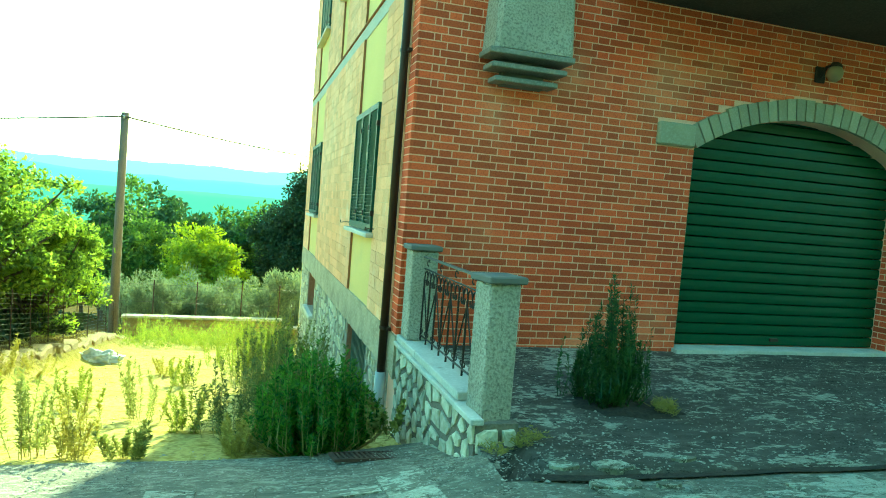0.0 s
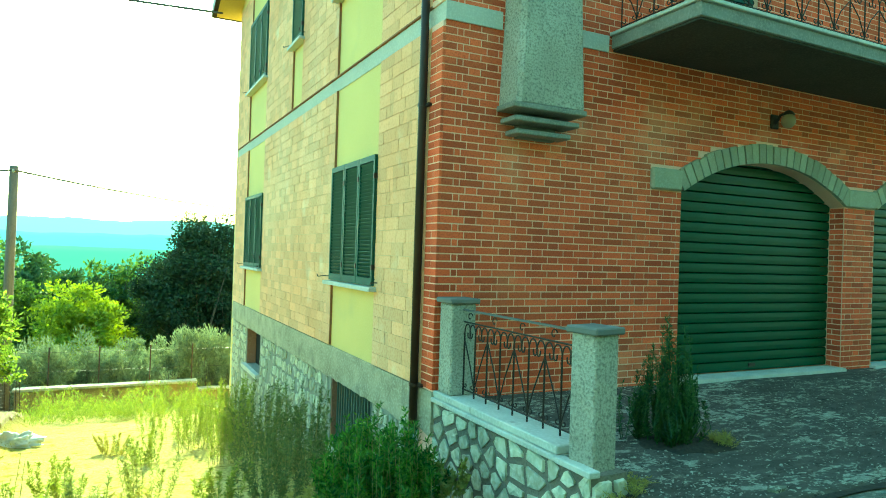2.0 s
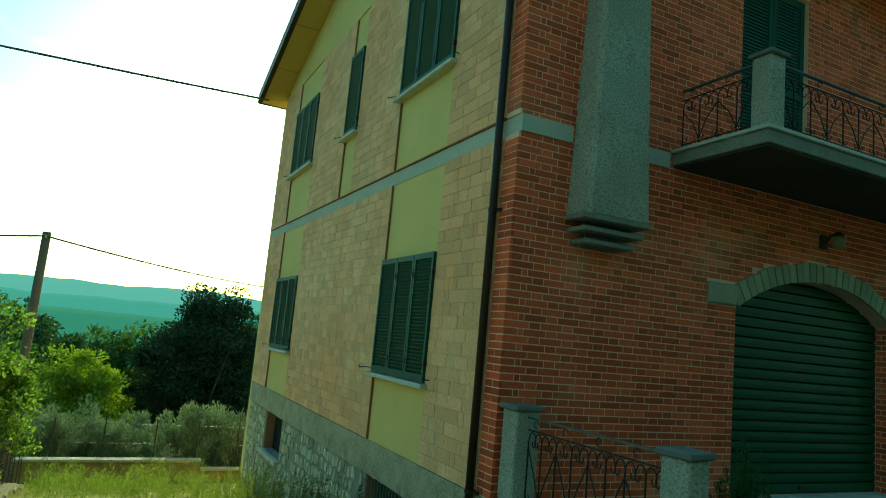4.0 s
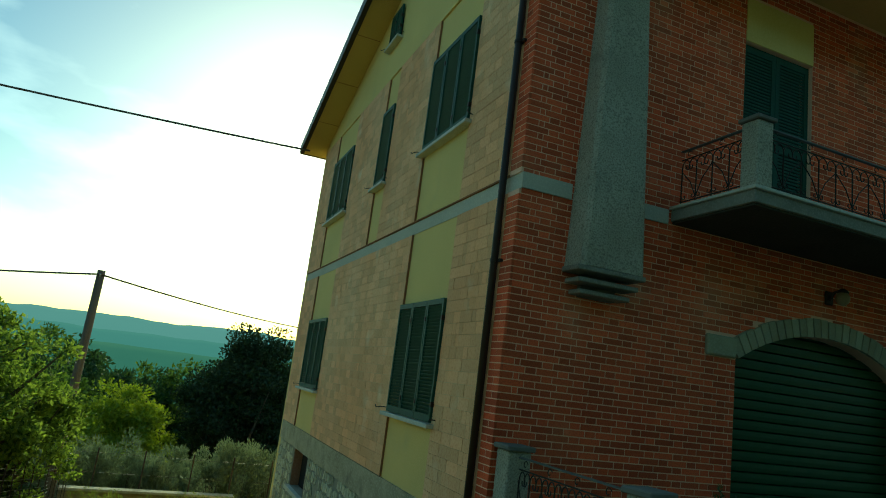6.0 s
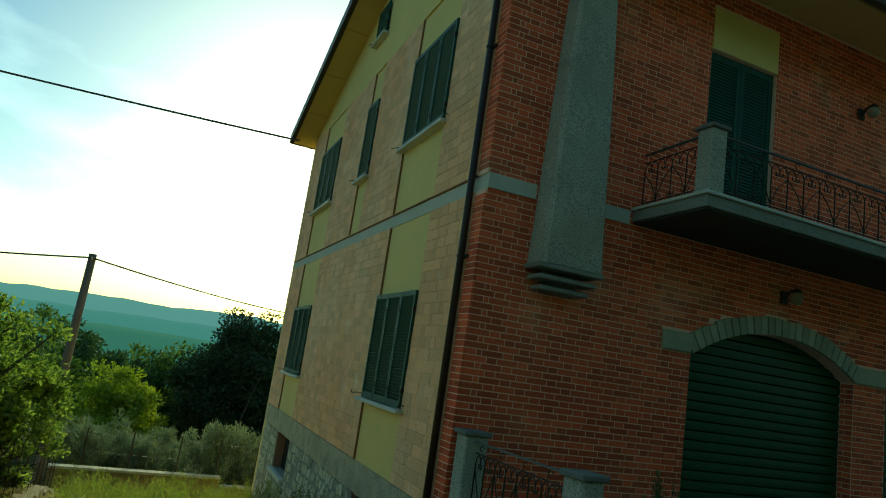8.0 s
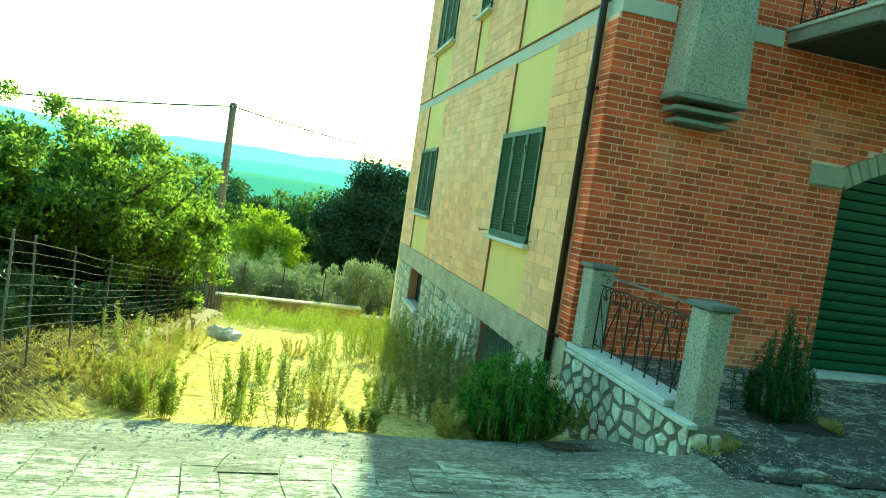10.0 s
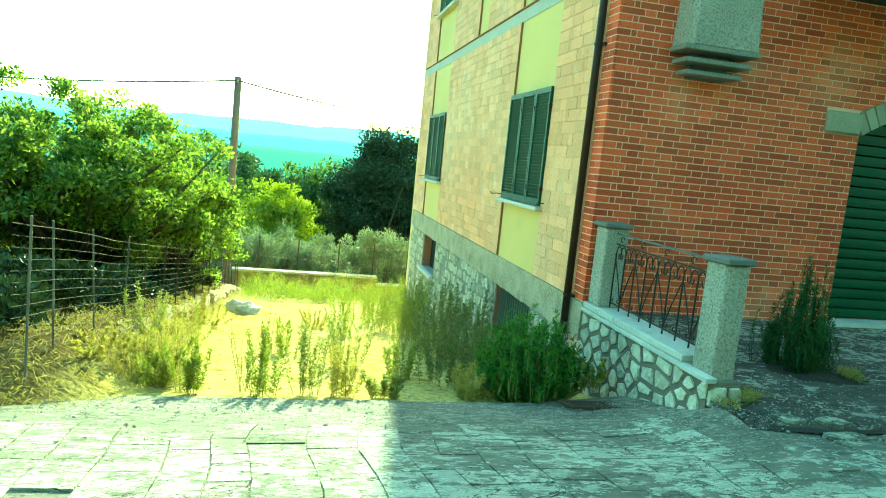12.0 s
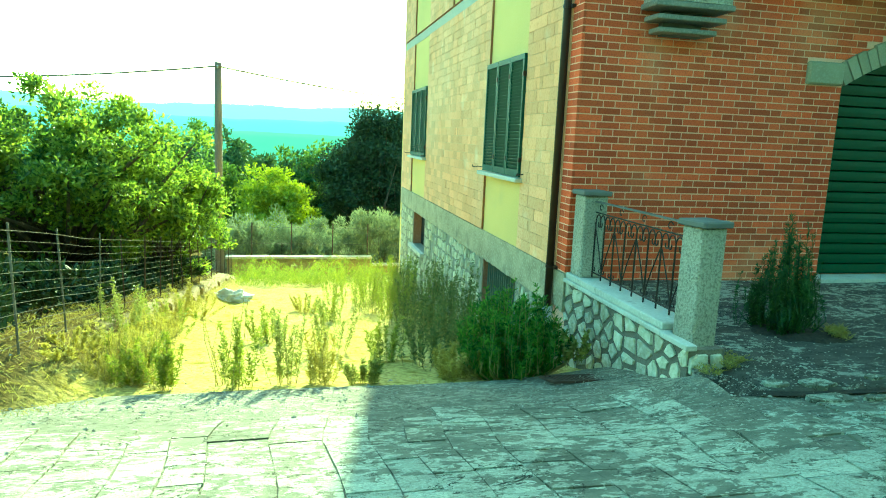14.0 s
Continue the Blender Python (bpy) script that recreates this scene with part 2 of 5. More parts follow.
def flaky(name, base, crust, amount, scale=5.0, rand=0.0, island=False, stretch=(1, 1, 1), patch=0.35):
    """Weathered paving: a dull base showing through a pale crust that flakes off in ragged sheets, with pits and dark specks."""
    m = bpy.data.materials.new(name)
    m.use_nodes = True
    n, l = m.node_tree.nodes, m.node_tree.links
    b = n["Principled BSDF"]
    b.inputs["Roughness"].default_value, b.inputs["Specular IOR Level"].default_value = 0.93, 0.15
    geo, mp = n.new("ShaderNodeNewGeometry"), n.new("ShaderNodeMapping")
    mp.inputs["Scale"].default_value = stretch
    l.new(geo.outputs["Position"], mp.inputs[0])

    def nz(s, d, rough=0.6, warp=0.0):
        t = n.new("ShaderNodeTexNoise")
        t.inputs["Scale"].default_value, t.inputs["Detail"].default_value = s, d
        t.inputs["Roughness"].default_value, t.inputs["Distortion"].default_value = rough, warp
        l.new(mp.outputs[0], t.inputs["Vector"])
        return t.outputs[0]

    def calc(op, a, c, d=None):
        x = n.new("ShaderNodeMath")
        x.operation = op
        for sock, v in zip(x.inputs, (a, c, d)):
            if isinstance(v, (int, float)):
                sock.default_value = v
            elif v is not None:
                l.new(v, sock)
        return x.outputs[0]

    def step(src, p0, p1):
        r = n.new("ShaderNodeMapRange")
        r.inputs[1].default_value, r.inputs[2].default_value = p0, p1
        l.new(src, r.inputs[0])
        return r.outputs[0]

    def mix(f, a, c):
        x = n.new("ShaderNodeMix")
        x.data_type = 'RGBA'
        l.new(f, x.inputs[0])
        for sock, v in ((x.inputs[6], a), (x.inputs[7], c)):
            if isinstance(v, tuple):
                sock.default_value = (*v, 1)
            else:
                l.new(v, sock)
        return x.outputs[2]
    wide = nz(0.9, 3.0)
    ragged = calc('MULTIPLY_ADD', wide, patch, nz(scale, 7.0, 0.58, 0.35))
    cut = 0.5 + 0.5 * patch + 0.16 - amount
    sheets = step(ragged, cut, cut + 0.035)
    soft = step(ragged, cut - 0.22, cut + 0.10)
    fine = nz(60.0, 6.0, 0.7)
    chips = calc('MULTIPLY', step(calc('MULTIPLY_ADD', wide, patch, nz(scale * 2.6, 5.0, 0.60, 0.5)), cut + 0.02, cut + 0.04), 0.9)
    specks = step(nz(30.0, 4.0, 0.7, 0.4), 0.62, 0.66)
    cracks = step(calc('ABSOLUTE', calc('SUBTRACT', nz(1.5, 6.0, 0.6, 0.6), 0.5), 0.0), 0.0045, 0.0015)
    dull = tuple(0.62 * q for q in base)
    col = mix(soft, dull, tuple(1.25 * q for q in base))
    col = mix(calc('MULTIPLY', sheets, 0.72), col, crust)
    col = mix(chips, col, tuple(1.12 * q for q in crust))
    col = mix(calc('MULTIPLY', step(fine, 0.60, 0.40), 0.45), col, dull)
    col = mix(specks, col, tuple(0.4 * q for q in base))
    col = mix(cracks, col, tuple(0.25 * q for q in base))
    if rand:
        src = geo.outputs["Random Per Island"] if island else n.new("ShaderNodeObjectInfo").outputs["Random"]
        hsv, r = n.new("ShaderNodeHueSaturation"), n.new("ShaderNodeMapRange")
        r.inputs[3].default_value, r.inputs[4].default_value = 1 - rand, 1 + rand
        l.new(src, r.inputs[0])
        l.new(r.outputs[0], hsv.inputs["Value"])
        l.new(col, hsv.inputs["Color"])
        col = hsv.outputs[0]
    l.new(col, b.inputs["Base Color"])
    h = calc('SUBTRACT', calc('MULTIPLY_ADD', calc('ADD', sheets, chips), 0.4, calc('MULTIPLY_ADD', fine, 0.5, ragged)), calc('MULTIPLY', cracks, 0.8))
    bp = n.new("ShaderNodeBump")
    bp.inputs["Strength"].default_value, bp.inputs["Distance"].default_value = 0.8, 0.016
    l.new(h, bp.inputs["Height"])
    l.new(bp.outputs[0], b.inputs["Normal"])
    return m


ROADBED = flaky("broken_concrete", (0.215, 0.208, 0.157), (0.40, 0.40, 0.31), 0.10, 9.0, stretch=(1, 1.7, 1))
SLAB = flaky("paving_slab", (0.225, 0.222, 0.165), (0.54, 0.545, 0.425), 0.15, 5.5, 0.12, stretch=(1, 1.9, 1), patch=0.6)
SLAB_J = flaky("paving_slab_field", (0.225, 0.222, 0.165), (0.54, 0.545, 0.425), 0.15, 5.5, 0.12, True, stretch=(1, 1.9, 1), patch=0.6)
DRIVE = flaky("worn_concrete_drive", (0.125, 0.115, 0.094), (0.48, 0.475, 0.38), 0.065, 5.0, stretch=(1, 2.2, 1), patch=0.6)
WOOD = mat("weathered_pole", [(0.16, 0.12, 0.09), (0.22, 0.17, 0.13), (0.11, 0.08, 0.06)], 0.9, 3, 30, 0.5, stretch=(6, 6, 0.6))
BARK = mat("bark", [(0.10, 0.08, 0.055), (0.15, 0.12, 0.09), (0.06, 0.05, 0.04)], 0.95, 4, 30, 0.8, stretch=(2, 2, 0.5), bdist=0.03)
STEM = mat("weed_stem", [(0.26, 0.25, 0.08), (0.32, 0.25, 0.10)], 0.9, 5, 40, 0.0)
BAGMAT = mat("white_sack", [(0.72, 0.72, 0.70), (0.60, 0.60, 0.58)], 0.6, 6, 30, 0.4)
BRICKOLD = mat("old_brick", [(0.36, 0.17, 0.10), (0.27, 0.14, 0.09), (0.42, 0.25, 0.16)], 0.95, 4, 40, 0.5)
KERBSTONE = mat("earthy_stone", [(0.30, 0.21, 0.085), (0.20, 0.14, 0.06), (0.36, 0.27, 0.13)], 0.95, 4, 30, 0.8, bdist=0.03)
BANKGREEN = mat("blocker_green", [(0.030, 0.055, 0.018), (0.055, 0.085, 0.025), (0.02, 0.035, 0.012)], 0.95, 0.6, 5, 0.5)
# Earth round the plant, and the shadow colour of the forecourt gap.
SOIL_GAP = mat("soil_and_gap_shade", [(0.035, 0.03, 0.022), (0.06, 0.05, 0.035), (0.02, 0.018, 0.014)], 1.0, 3, 30, 0.8)
GRAVEL = mat("loose_gravel", [(0.30, 0.28, 0.23), (0.44, 0.42, 0.35), (0.18, 0.17, 0.14)], 0.95, 5, 30, 0.3, 0.3, True)
BARGREY = mat("grey_green_bars", [(0.14, 0.18, 0.15), (0.10, 0.13, 0.11)], 0.6, 5, 40, 0.1)
WIRE = mat("dull_wire", [(0.13, 0.12, 0.10), (0.08, 0.065, 0.05)], 0.6, 5, 30, 0.0, metal=0.4)
JOINT = mat("rusty_joint_line", [(0.34, 0.150, 0.065), (0.24, 0.105, 0.050)], 0.9, 3, 30, 0.2)
FENCEPOST = mat("steel_angle_lit", [(0.19, 0.18, 0.155), (0.10, 0.085, 0.065)], 0.6, 4, 40, 0.1, metal=0.3)
CORBEL = mat("weathered_corbel", [(0.27, 0.255, 0.21), (0.18, 0.17, 0.14), (0.33, 0.31, 0.26)], 0.95, 3, 45, 0.3)
LAMPMAT = mat("lamp_glass", [(0.34, 0.25, 0.15), (0.25, 0.18, 0.11)], 0.35, 4, 30, 0.05)
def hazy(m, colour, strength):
    """Adds emission to stand for air light between the eye and land kilometres away."""
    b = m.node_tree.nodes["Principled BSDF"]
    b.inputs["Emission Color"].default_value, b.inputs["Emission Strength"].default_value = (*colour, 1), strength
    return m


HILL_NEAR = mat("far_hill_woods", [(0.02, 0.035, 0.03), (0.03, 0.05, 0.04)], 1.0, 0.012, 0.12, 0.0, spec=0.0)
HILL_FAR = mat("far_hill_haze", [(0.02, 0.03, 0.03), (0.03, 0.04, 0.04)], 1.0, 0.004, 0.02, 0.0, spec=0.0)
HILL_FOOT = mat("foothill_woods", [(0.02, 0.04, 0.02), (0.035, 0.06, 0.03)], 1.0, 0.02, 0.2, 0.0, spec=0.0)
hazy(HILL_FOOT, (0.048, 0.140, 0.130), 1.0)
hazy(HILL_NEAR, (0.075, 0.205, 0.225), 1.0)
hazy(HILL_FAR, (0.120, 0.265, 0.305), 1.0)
L_TREE = leaf_mat("leaf_fruit_tree", (0.058, 0.115, 0.018), (0.36, 0.45, 0.065), 0.54, 3.0)
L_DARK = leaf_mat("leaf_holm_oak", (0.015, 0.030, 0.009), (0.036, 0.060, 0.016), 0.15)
L_BRIGHT = leaf_mat("leaf_bright", (0.19, 0.26, 0.015), (0.38, 0.42, 0.03), 0.5)
L_MID = leaf_mat("leaf_mid", (0.035, 0.070, 0.018), (0.08, 0.13, 0.03), 0.3)
L_OLIVE = leaf_mat("leaf_olive", (0.13, 0.17, 0.080), (0.25, 0.29, 0.15), 0.35)
L_BUSH = leaf_mat("leaf_bush", (0.030, 0.100, 0.010), (0.17, 0.32, 0.03), 0.4, 5)
L_FEATHER = leaf_mat("leaf_feathery", (0.014, 0.050, 0.010), (0.080, 0.155, 0.028), 0.35, 4)
# Darker weed leaves near the wall; the house's shade is in their colour.
L_SHADY = leaf_mat("leaf_weed_shaded", (0.075, 0.100, 0.028), (0.19, 0.23, 0.065), 0.4, 2)
L_GREEN = leaf_mat("leaf_green", (0.060, 0.110, 0.016), (0.17, 0.24, 0.03), 0.4)
L_WEED = leaf_mat("leaf_weed", (0.18, 0.23, 0.030), (0.34, 0.36, 0.055), 0.45, 2)
L_WEEDG = leaf_mat("leaf_weed_grey", (0.20, 0.225, 0.055), (0.37, 0.38, 0.10), 0.45, 2)
L_DRY = leaf_mat("leaf_dry_grass", (0.34, 0.29, 0.055), (0.49, 0.43, 0.11), 0.4, 2)


# ---- building helpers ----
def origin_of(ob):
    v = Vector()
    while ob:
        v += ob.location
        ob = ob.parent
    return v


def thing(name, loc, label="", category="", group="", kind=""):
    ob = new(name)
    ob.location = loc
    ob.empty_display_size = 0.1
    return tagged(ob, label, category, group, kind)


def link_mesh(name, me, material, parent=None, label=""):
    """Links a mesh given in world coordinates, under its parent if there is one."""
    if material and not me.materials:
        me.materials.append(material)
    ob = new(name, me)
    if parent:
        o = origin_of(parent)
        me.transform(Matrix.Translation(-o))
        ob.parent = parent
    return tagged(ob, label)


def part(name, bm, material, parent=None, label="", smooth=False):
    me = bpy.data.meshes.new(name)
    bmesh.ops.recalc_face_normals(bm, faces=bm.faces[:])
    bm.to_mesh(me)
    bm.free()
    if smooth:
        me.polygons.foreach_set("use_smooth", [True] * len(me.polygons))
    return link_mesh(name, me, material, parent, label)


def piece(name, me, parent, loc, rot=None):
    """One more object on a shared mesh; loc in world coordinates."""
    ob = new(name, me)
    ob.parent = parent
    ob.location = Vector(loc) - origin_of(parent)
    if rot:
        ob.rotation_euler = rot
    return ob


def box(bm, x0, x1, y0, y1, z0, z1, bevel=0.0):
    vs = [bm.verts.new(c) for c in ((x0, y0, z0), (x1, y0, z0), (x1, y1, z0), (x0, y1, z0), (x0, y0, z1), (x1, y0, z1), (x1, y1, z1), (x0, y1, z1))]
    fs = [bm.faces.new([vs[i] for i in f]) for f in ((0, 3, 2, 1), (4, 5, 6, 7), (0, 1, 5, 4), (1, 2, 6, 5), (2, 3, 7, 6), (3, 0, 4, 7))]
    if bevel:
        es = list({e for f in fs for e in f.edges})
        bmesh.ops.bevel(bm, geom=es, offset=bevel, segments=1, affect='EDGES')
    return vs


def boxm(x0, x1, y0, y1, z0, z1, bevel=0.0):
    bm = bmesh.new()
    box(bm, x0, x1, y0, y1, z0, z1, bevel)
    return bm


def tube(bm, pts, radii, sides=6, cap=True):
    """A round bar along pts; radii: one number or one per point."""
    pts = [Vector(p) for p in pts]
    if not isinstance(radii, (list, tuple)):
        radii = [radii] * len(pts)
    rings, up = [], None
    for i, p in enumerate(pts):
        d = (pts[min(i + 1, len(pts) - 1)] - pts[max(i - 1, 0)]).normalized()
        if up is None:
            up = d.orthogonal().normalized()
        up = (up - d * up.dot(d)).normalized() if (up - d * up.dot(d)).length > 1e-4 else d.orthogonal().normalized()
        s = d.cross(up)
        rings.append([bm.verts.new(p + (up * math.cos(2 * math.pi * k / sides) + s * math.sin(2 * math.pi * k / sides)) * radii[i]) for k in range(sides)])
    for a, b in zip(rings, rings[1:]):
        for k in range(sides):
            bm.faces.new((a[k], a[(k + 1) % sides], b[(k + 1) % sides], b[k]))
    if cap:
        bm.faces.new(rings[0][::-1])
        bm.faces.new(rings[-1])


def prism(bm, poly, axis, a, b):
    """A polygon of 2D points, drawn out from a to b along axis ('x': points are y, z; 'y': x, z; 'z': x, y)."""
    def at(p, v):
        return {'x': (v, p[0], p[1]), 'y': (p[0], v, p[1]), 'z': (p[0], p[1], v)}[axis]
    lo, hi = [bm.verts.new(at(p, a)) for p in poly], [bm.verts.new(at(p, b)) for p in poly]
    bm.faces.new(lo[::-1])
    bm.faces.new(hi)
    n = len(poly)
    for i in range(n):
        bm.faces.new((lo[i], lo[(i + 1) % n], hi[(i + 1) % n], hi[i]))


def pierced(outline, holes, axis, a, b):
    """A wall slab with holes right through it."""
    bm = bmesh.new()

    def at(p):
        return {'x': (a, p[0], p[1]), 'y': (p[0], a, p[1])}[axis]
    edges = []
    for loop in (outline, *holes):
        vs = [bm.verts.new(at(p)) for p in loop]
        edges += [bm.edges.new((vs[i], vs[(i + 1) % len(vs)])) for i in range(len(vs))]
    bmesh.ops.triangle_fill(bm, use_beauty=True, use_dissolve=False, edges=edges)
    out = bmesh.ops.extrude_face_region(bm, geom=bm.faces[:])
    move = Vector((b - a, 0, 0)) if axis == 'x' else Vector((0, b - a, 0))
    bmesh.ops.translate(bm, verts=[v for v in out["geom"] if isinstance(v, bmesh.types.BMVert)], vec=move)
    return bm


def rect(a0, a1, b0, b1):
    return [(a0, b0), (a1, b0), (a1, b1), (a0, b1)]


def leaves(name, centres, axes, length, width, material, parent, label="", spread=0.35, seed=1):
    """One mesh of many small folded leaves at centres, pointing roughly along axes."""
    rng = np.random.default_rng(seed)
    c = np.asarray(centres, float)
    n = len(c)
    d = np.asarray(axes, float) + rng.normal(0, spread, (n, 3))
    d /= np.linalg.norm(d, axis=1, keepdims=True) + 1e-9
    s = np.cross(d, rng.normal(0, 1, (n, 3)))
    s /= np.linalg.norm(s, axis=1, keepdims=True) + 1e-9
    ln = length * rng.uniform(0.6, 1.3, (n, 1))
    wd = width * rng.uniform(0.6, 1.3, (n, 1))
    nn = np.cross(d, s)
    v = np.stack([c - d * ln * 0.5, c + s * wd * 0.5 + nn * wd * 0.15, c + d * ln * 0.5, c - s * wd * 0.5 + nn * wd * 0.15], 1).reshape(-1, 3)
    f = np.arange(4 * n).reshape(n, 4)
    me = bpy.data.meshes.new(name)
    me.from_pydata(v.tolist(), [], f.tolist())
    return link_mesh(name, me, material, parent, label)


def ball_points(rng, n):
    d = rng.normal(0, 1, (n, 3))
    d /= np.linalg.norm(d, axis=1, keepdims=True)
    return d


# ---- lie of the land ----
def land(x, y):
    """Height of the soil: it falls past the house into the valley and rises to hills far off."""
    pts = ((-60, 0.1), (-9, 0.2), (-4, 0.10), (-2.6, -0.10), (-1.2, -0.22), (1, -0.66), (11, -2.36), (17.4, -3.25), (20, -3.5), (45, -9), (150, -26), (400, -50), (1200, -70), (6000, -70))
    z = pts[-1][1]
    for (y0, z0), (y1, z1) in zip(pts, pts[1:]):
        if y <= y1:
            z = z0 + (z1 - z0) * max(0.0, (y - y0)) / (y1 - y0)
            break
    if x < -4.4 and y > -2.4:
        z += 0.46 * min(1.0, (-4.4 - x) / 0.55) * min(1.0, (y + 2.4) / 1.7) * max(0.0, min(1.0, (17 - y) / 4))
    return z


def road_z(x, y):
    pts = ((-40, 0.95), (-12, 0.70), (-6.6, 0.50), (-4.4, 0.40), (-3.4, 0.29), (-2.7, 0.16), (-2.0, 0.02), (-1.15, -0.19))
    z = pts[-1][1]
    for (y0, z0), (y1, z1) in zip(pts, pts[1:]):
        if y <= y1:
            z = z0 + (z1 - z0) * max(0.0, (y - y0)) / (y1 - y0)
            break
    near = max(0.0, min(1.0, (y + 4.6) / 1.8))
    heap = 0.10 * math.exp(-((x - 0.05) ** 2 / 0.14 + (y + 2.5) ** 2 / 0.09))
    return z + 0.10 * near * max(0.0, min(1.0, x + 1.0)) + heap


def grid_sheet(xs, ys, fn, skip=None):
    verts = [(x, y, fn(x, y)) for y in ys for x in xs]
    nx = len(xs)
    faces = []
    for j in range(len(ys) - 1):
        for i in range(nx - 1):
            if skip and skip((xs[i] + xs[i + 1]) / 2, (ys[j] + ys[j + 1]) / 2):
                continue
            a = j * nx + i
            faces.append((a, a + 1, a + nx + 1, a + nx))
    return verts, faces


def sheet(name, xs, ys, fn, material, smooth=True, skip=None):
    me = bpy.data.meshes.new(name)
    vs, fs = grid_sheet(xs, ys, fn, skip)
    me.from_pydata(vs, [], fs)
    if smooth:
        me.polygons.foreach_set("use_smooth", [True] * len(me.polygons))
    return link_mesh(name, me, material)


def axis_steps(near0, near1, step, far0, far1):
    a = list(np.arange(near0, near1 + 1e-6, step))
    s, v = step, near1
    while v < far1:
        s *= 1.35
        v += s
        a.append(min(v, far1))
    s, v = step, near0
    while v > far0:
        s *= 1.35
        v -= s
        a.insert(0, max(v, far0))
    return [float(q) for q in a]


def rough_land(x, y):
    z = land(x, y)
    r = 0.05 * noise.noise((x * 0.7, y * 0.7, 0)) + 0.02 * noise.noise((x * 2.6, y * 2.6, 3))
    if y < -1.3:
        r = 0.02 * min(0, r * 10) - 0.04
    elif y < -0.4:
        r *= 0.3
    if y > 60:
        r += 1.5 * noise.noise((x * 0.02, y * 0.02, 5))
    return z + r


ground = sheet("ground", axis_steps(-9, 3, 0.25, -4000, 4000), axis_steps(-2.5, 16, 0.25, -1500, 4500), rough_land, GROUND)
tagged(ground, "sunlit dry gravel and straw yard falling to a wooded valley", "ground", kind="structure")
road = sheet("road", axis_steps(-9, 6, 0.3, -30, 30), [float(v) for v in np.arange(-24, -1.14, 0.15)] + [-1.13], lambda x, y: road_z(x, y) - 0.012 + 0.008 * noise.noise((x * 3, y * 3, 0)), ROADBED, skip=lambda x, y: x > 0.0 and y > -2.78)
tagged(road, "weathered stone-slab ramp with a broken concrete edge", "road", kind="structure")


def drive_z(x, y):
    return 0.45 + 0.055 * min(0, y) + 0.012 * noise.noise((x * 0.8, y * 0.8, 2)) - 0.01 * min(2, max(0, x - 1))


drive = sheet("driveway", [0.02] + [float(v) for v in np.arange(0.3, 15, 0.3)], [-2.80] + [float(v) for v in np.arange(-2.79, 0.01, 0.155)], lambda x, y: drive_z(x, y) - (0.35 if y < -2.795 else 0) - (0.4 if x < 0.03 and y < -2.4 else 0), DRIVE)
tagged(drive, "dark worn concrete forecourt before the garage doors", "driveway", kind="structure")

# ---- the house ----
LEN, DEP = 13.0, 11.4
SPRING, CROWN, SILLZ = 2.65, 3.10, 0.46
GARAGES = ((3.11, 6.15), (6.83, 9.87))
BAND0, BAND1, EAVE = 4.07, 4.26, 7.70
W1, W2, W3 = (1.62, 3.32), (8.12, 9.95), (5.27, 5.95)


def arch_rise(x, x0, x1, spring, crown):
    w, h = (x1 - x0) / 2, crown - spring
    r = (w * w + h * h) / (2 * h)
    return crown - r + math.sqrt(max(0, r * r - (x - (x0 + x1) / 2) ** 2))


def arch_outline(x0, x1, z0, spring, crown, n=16):
    top = [(x1 - (x1 - x0) * i / n, arch_rise(x1 - (x1 - x0) * i / n, x0, x1, spring, crown)) for i in range(n + 1)]
    return [(x0, z0), (x1, z0)] + top


front_holes = [arch_outline(a, b, SILLZ, SPRING, CROWN) for a, b in GARAGES] + [rect(3.08, 4.31, 4.34, 6.83), rect(8.0, 9.23, 4.34, 6.83)]
wall_front = part("wall_front", pierced(rect(0, LEN, -0.6, 7.83), front_holes, 'y', 0.003, 0.33), MORTAR)
tagged(wall_front, "red brick front wall with pale mortar joints", "wall", kind="structure")
gable = [(0.33, 0.4), (DEP, 0.4), (DEP, 7.928), (6.0, 9.602), (0.33, 7.935)]
wins = [rect(W1[0] + 0.06, W1[1] - 0.06, 1.44, 2.98), rect(W2[0] + 0.06, W2[1] - 0.06, 1.44, 2.98), rect(W1[0] + 0.06, W1[1] - 0.06, 5.38, 6.92),
        rect(W3[0] + 0.05, W3[1] - 0.05, 5.38, 6.92), rect(W2[0] + 0.06, W2[1] - 0.06, 5.38, 6.92), rect(5.74, 6.36, 8.54, 9.20)]
wall_left = part("wall_side", pierced(gable, wins, 'x', 0.0, 0.3), YELLOW)
tagged(wall_left, "yellow rendered gable wall of the house", "wall", kind="structure")
BW1, BW2 = (1.66, 3.26, -0.78, 0.08), (8.1, 9.55, -0.72, 0.07)
wall_plinth = part("wall_plinth", pierced(rect(0.33, DEP, -3.4, 0.39), [rect(*BW1), rect(*BW2)], 'x', 0.0, 0.42), PLINTHMORTAR)
tagged(wall_plinth, "rubble limestone basement wall with grey mortar", "wall", kind="structure")
wall_back = part("wall_back", boxm(0.0, LEN, DEP + 0.002, DEP + 0.3, -3.4, 7.83), YELLOW)
tagged(wall_back, "yellow rendered rear wall", "wall", kind="structure")
wall_right = part("wall_far_side", boxm(LEN + 0.002, LEN + 0.3, 0.0, DEP + 0.3, -3.4, 7.83), YELLOW)
tagged(wall_right, "yellow rendered far side wall", "wall", kind="structure")
floor_slab = part("floor", boxm(0.34, LEN - 0.002, 0.34, DEP - 0.002, 4.09, 4.28), CONCRETE)
tagged(floor_slab, "concrete floor slab inside the house", "floor", kind="structure")

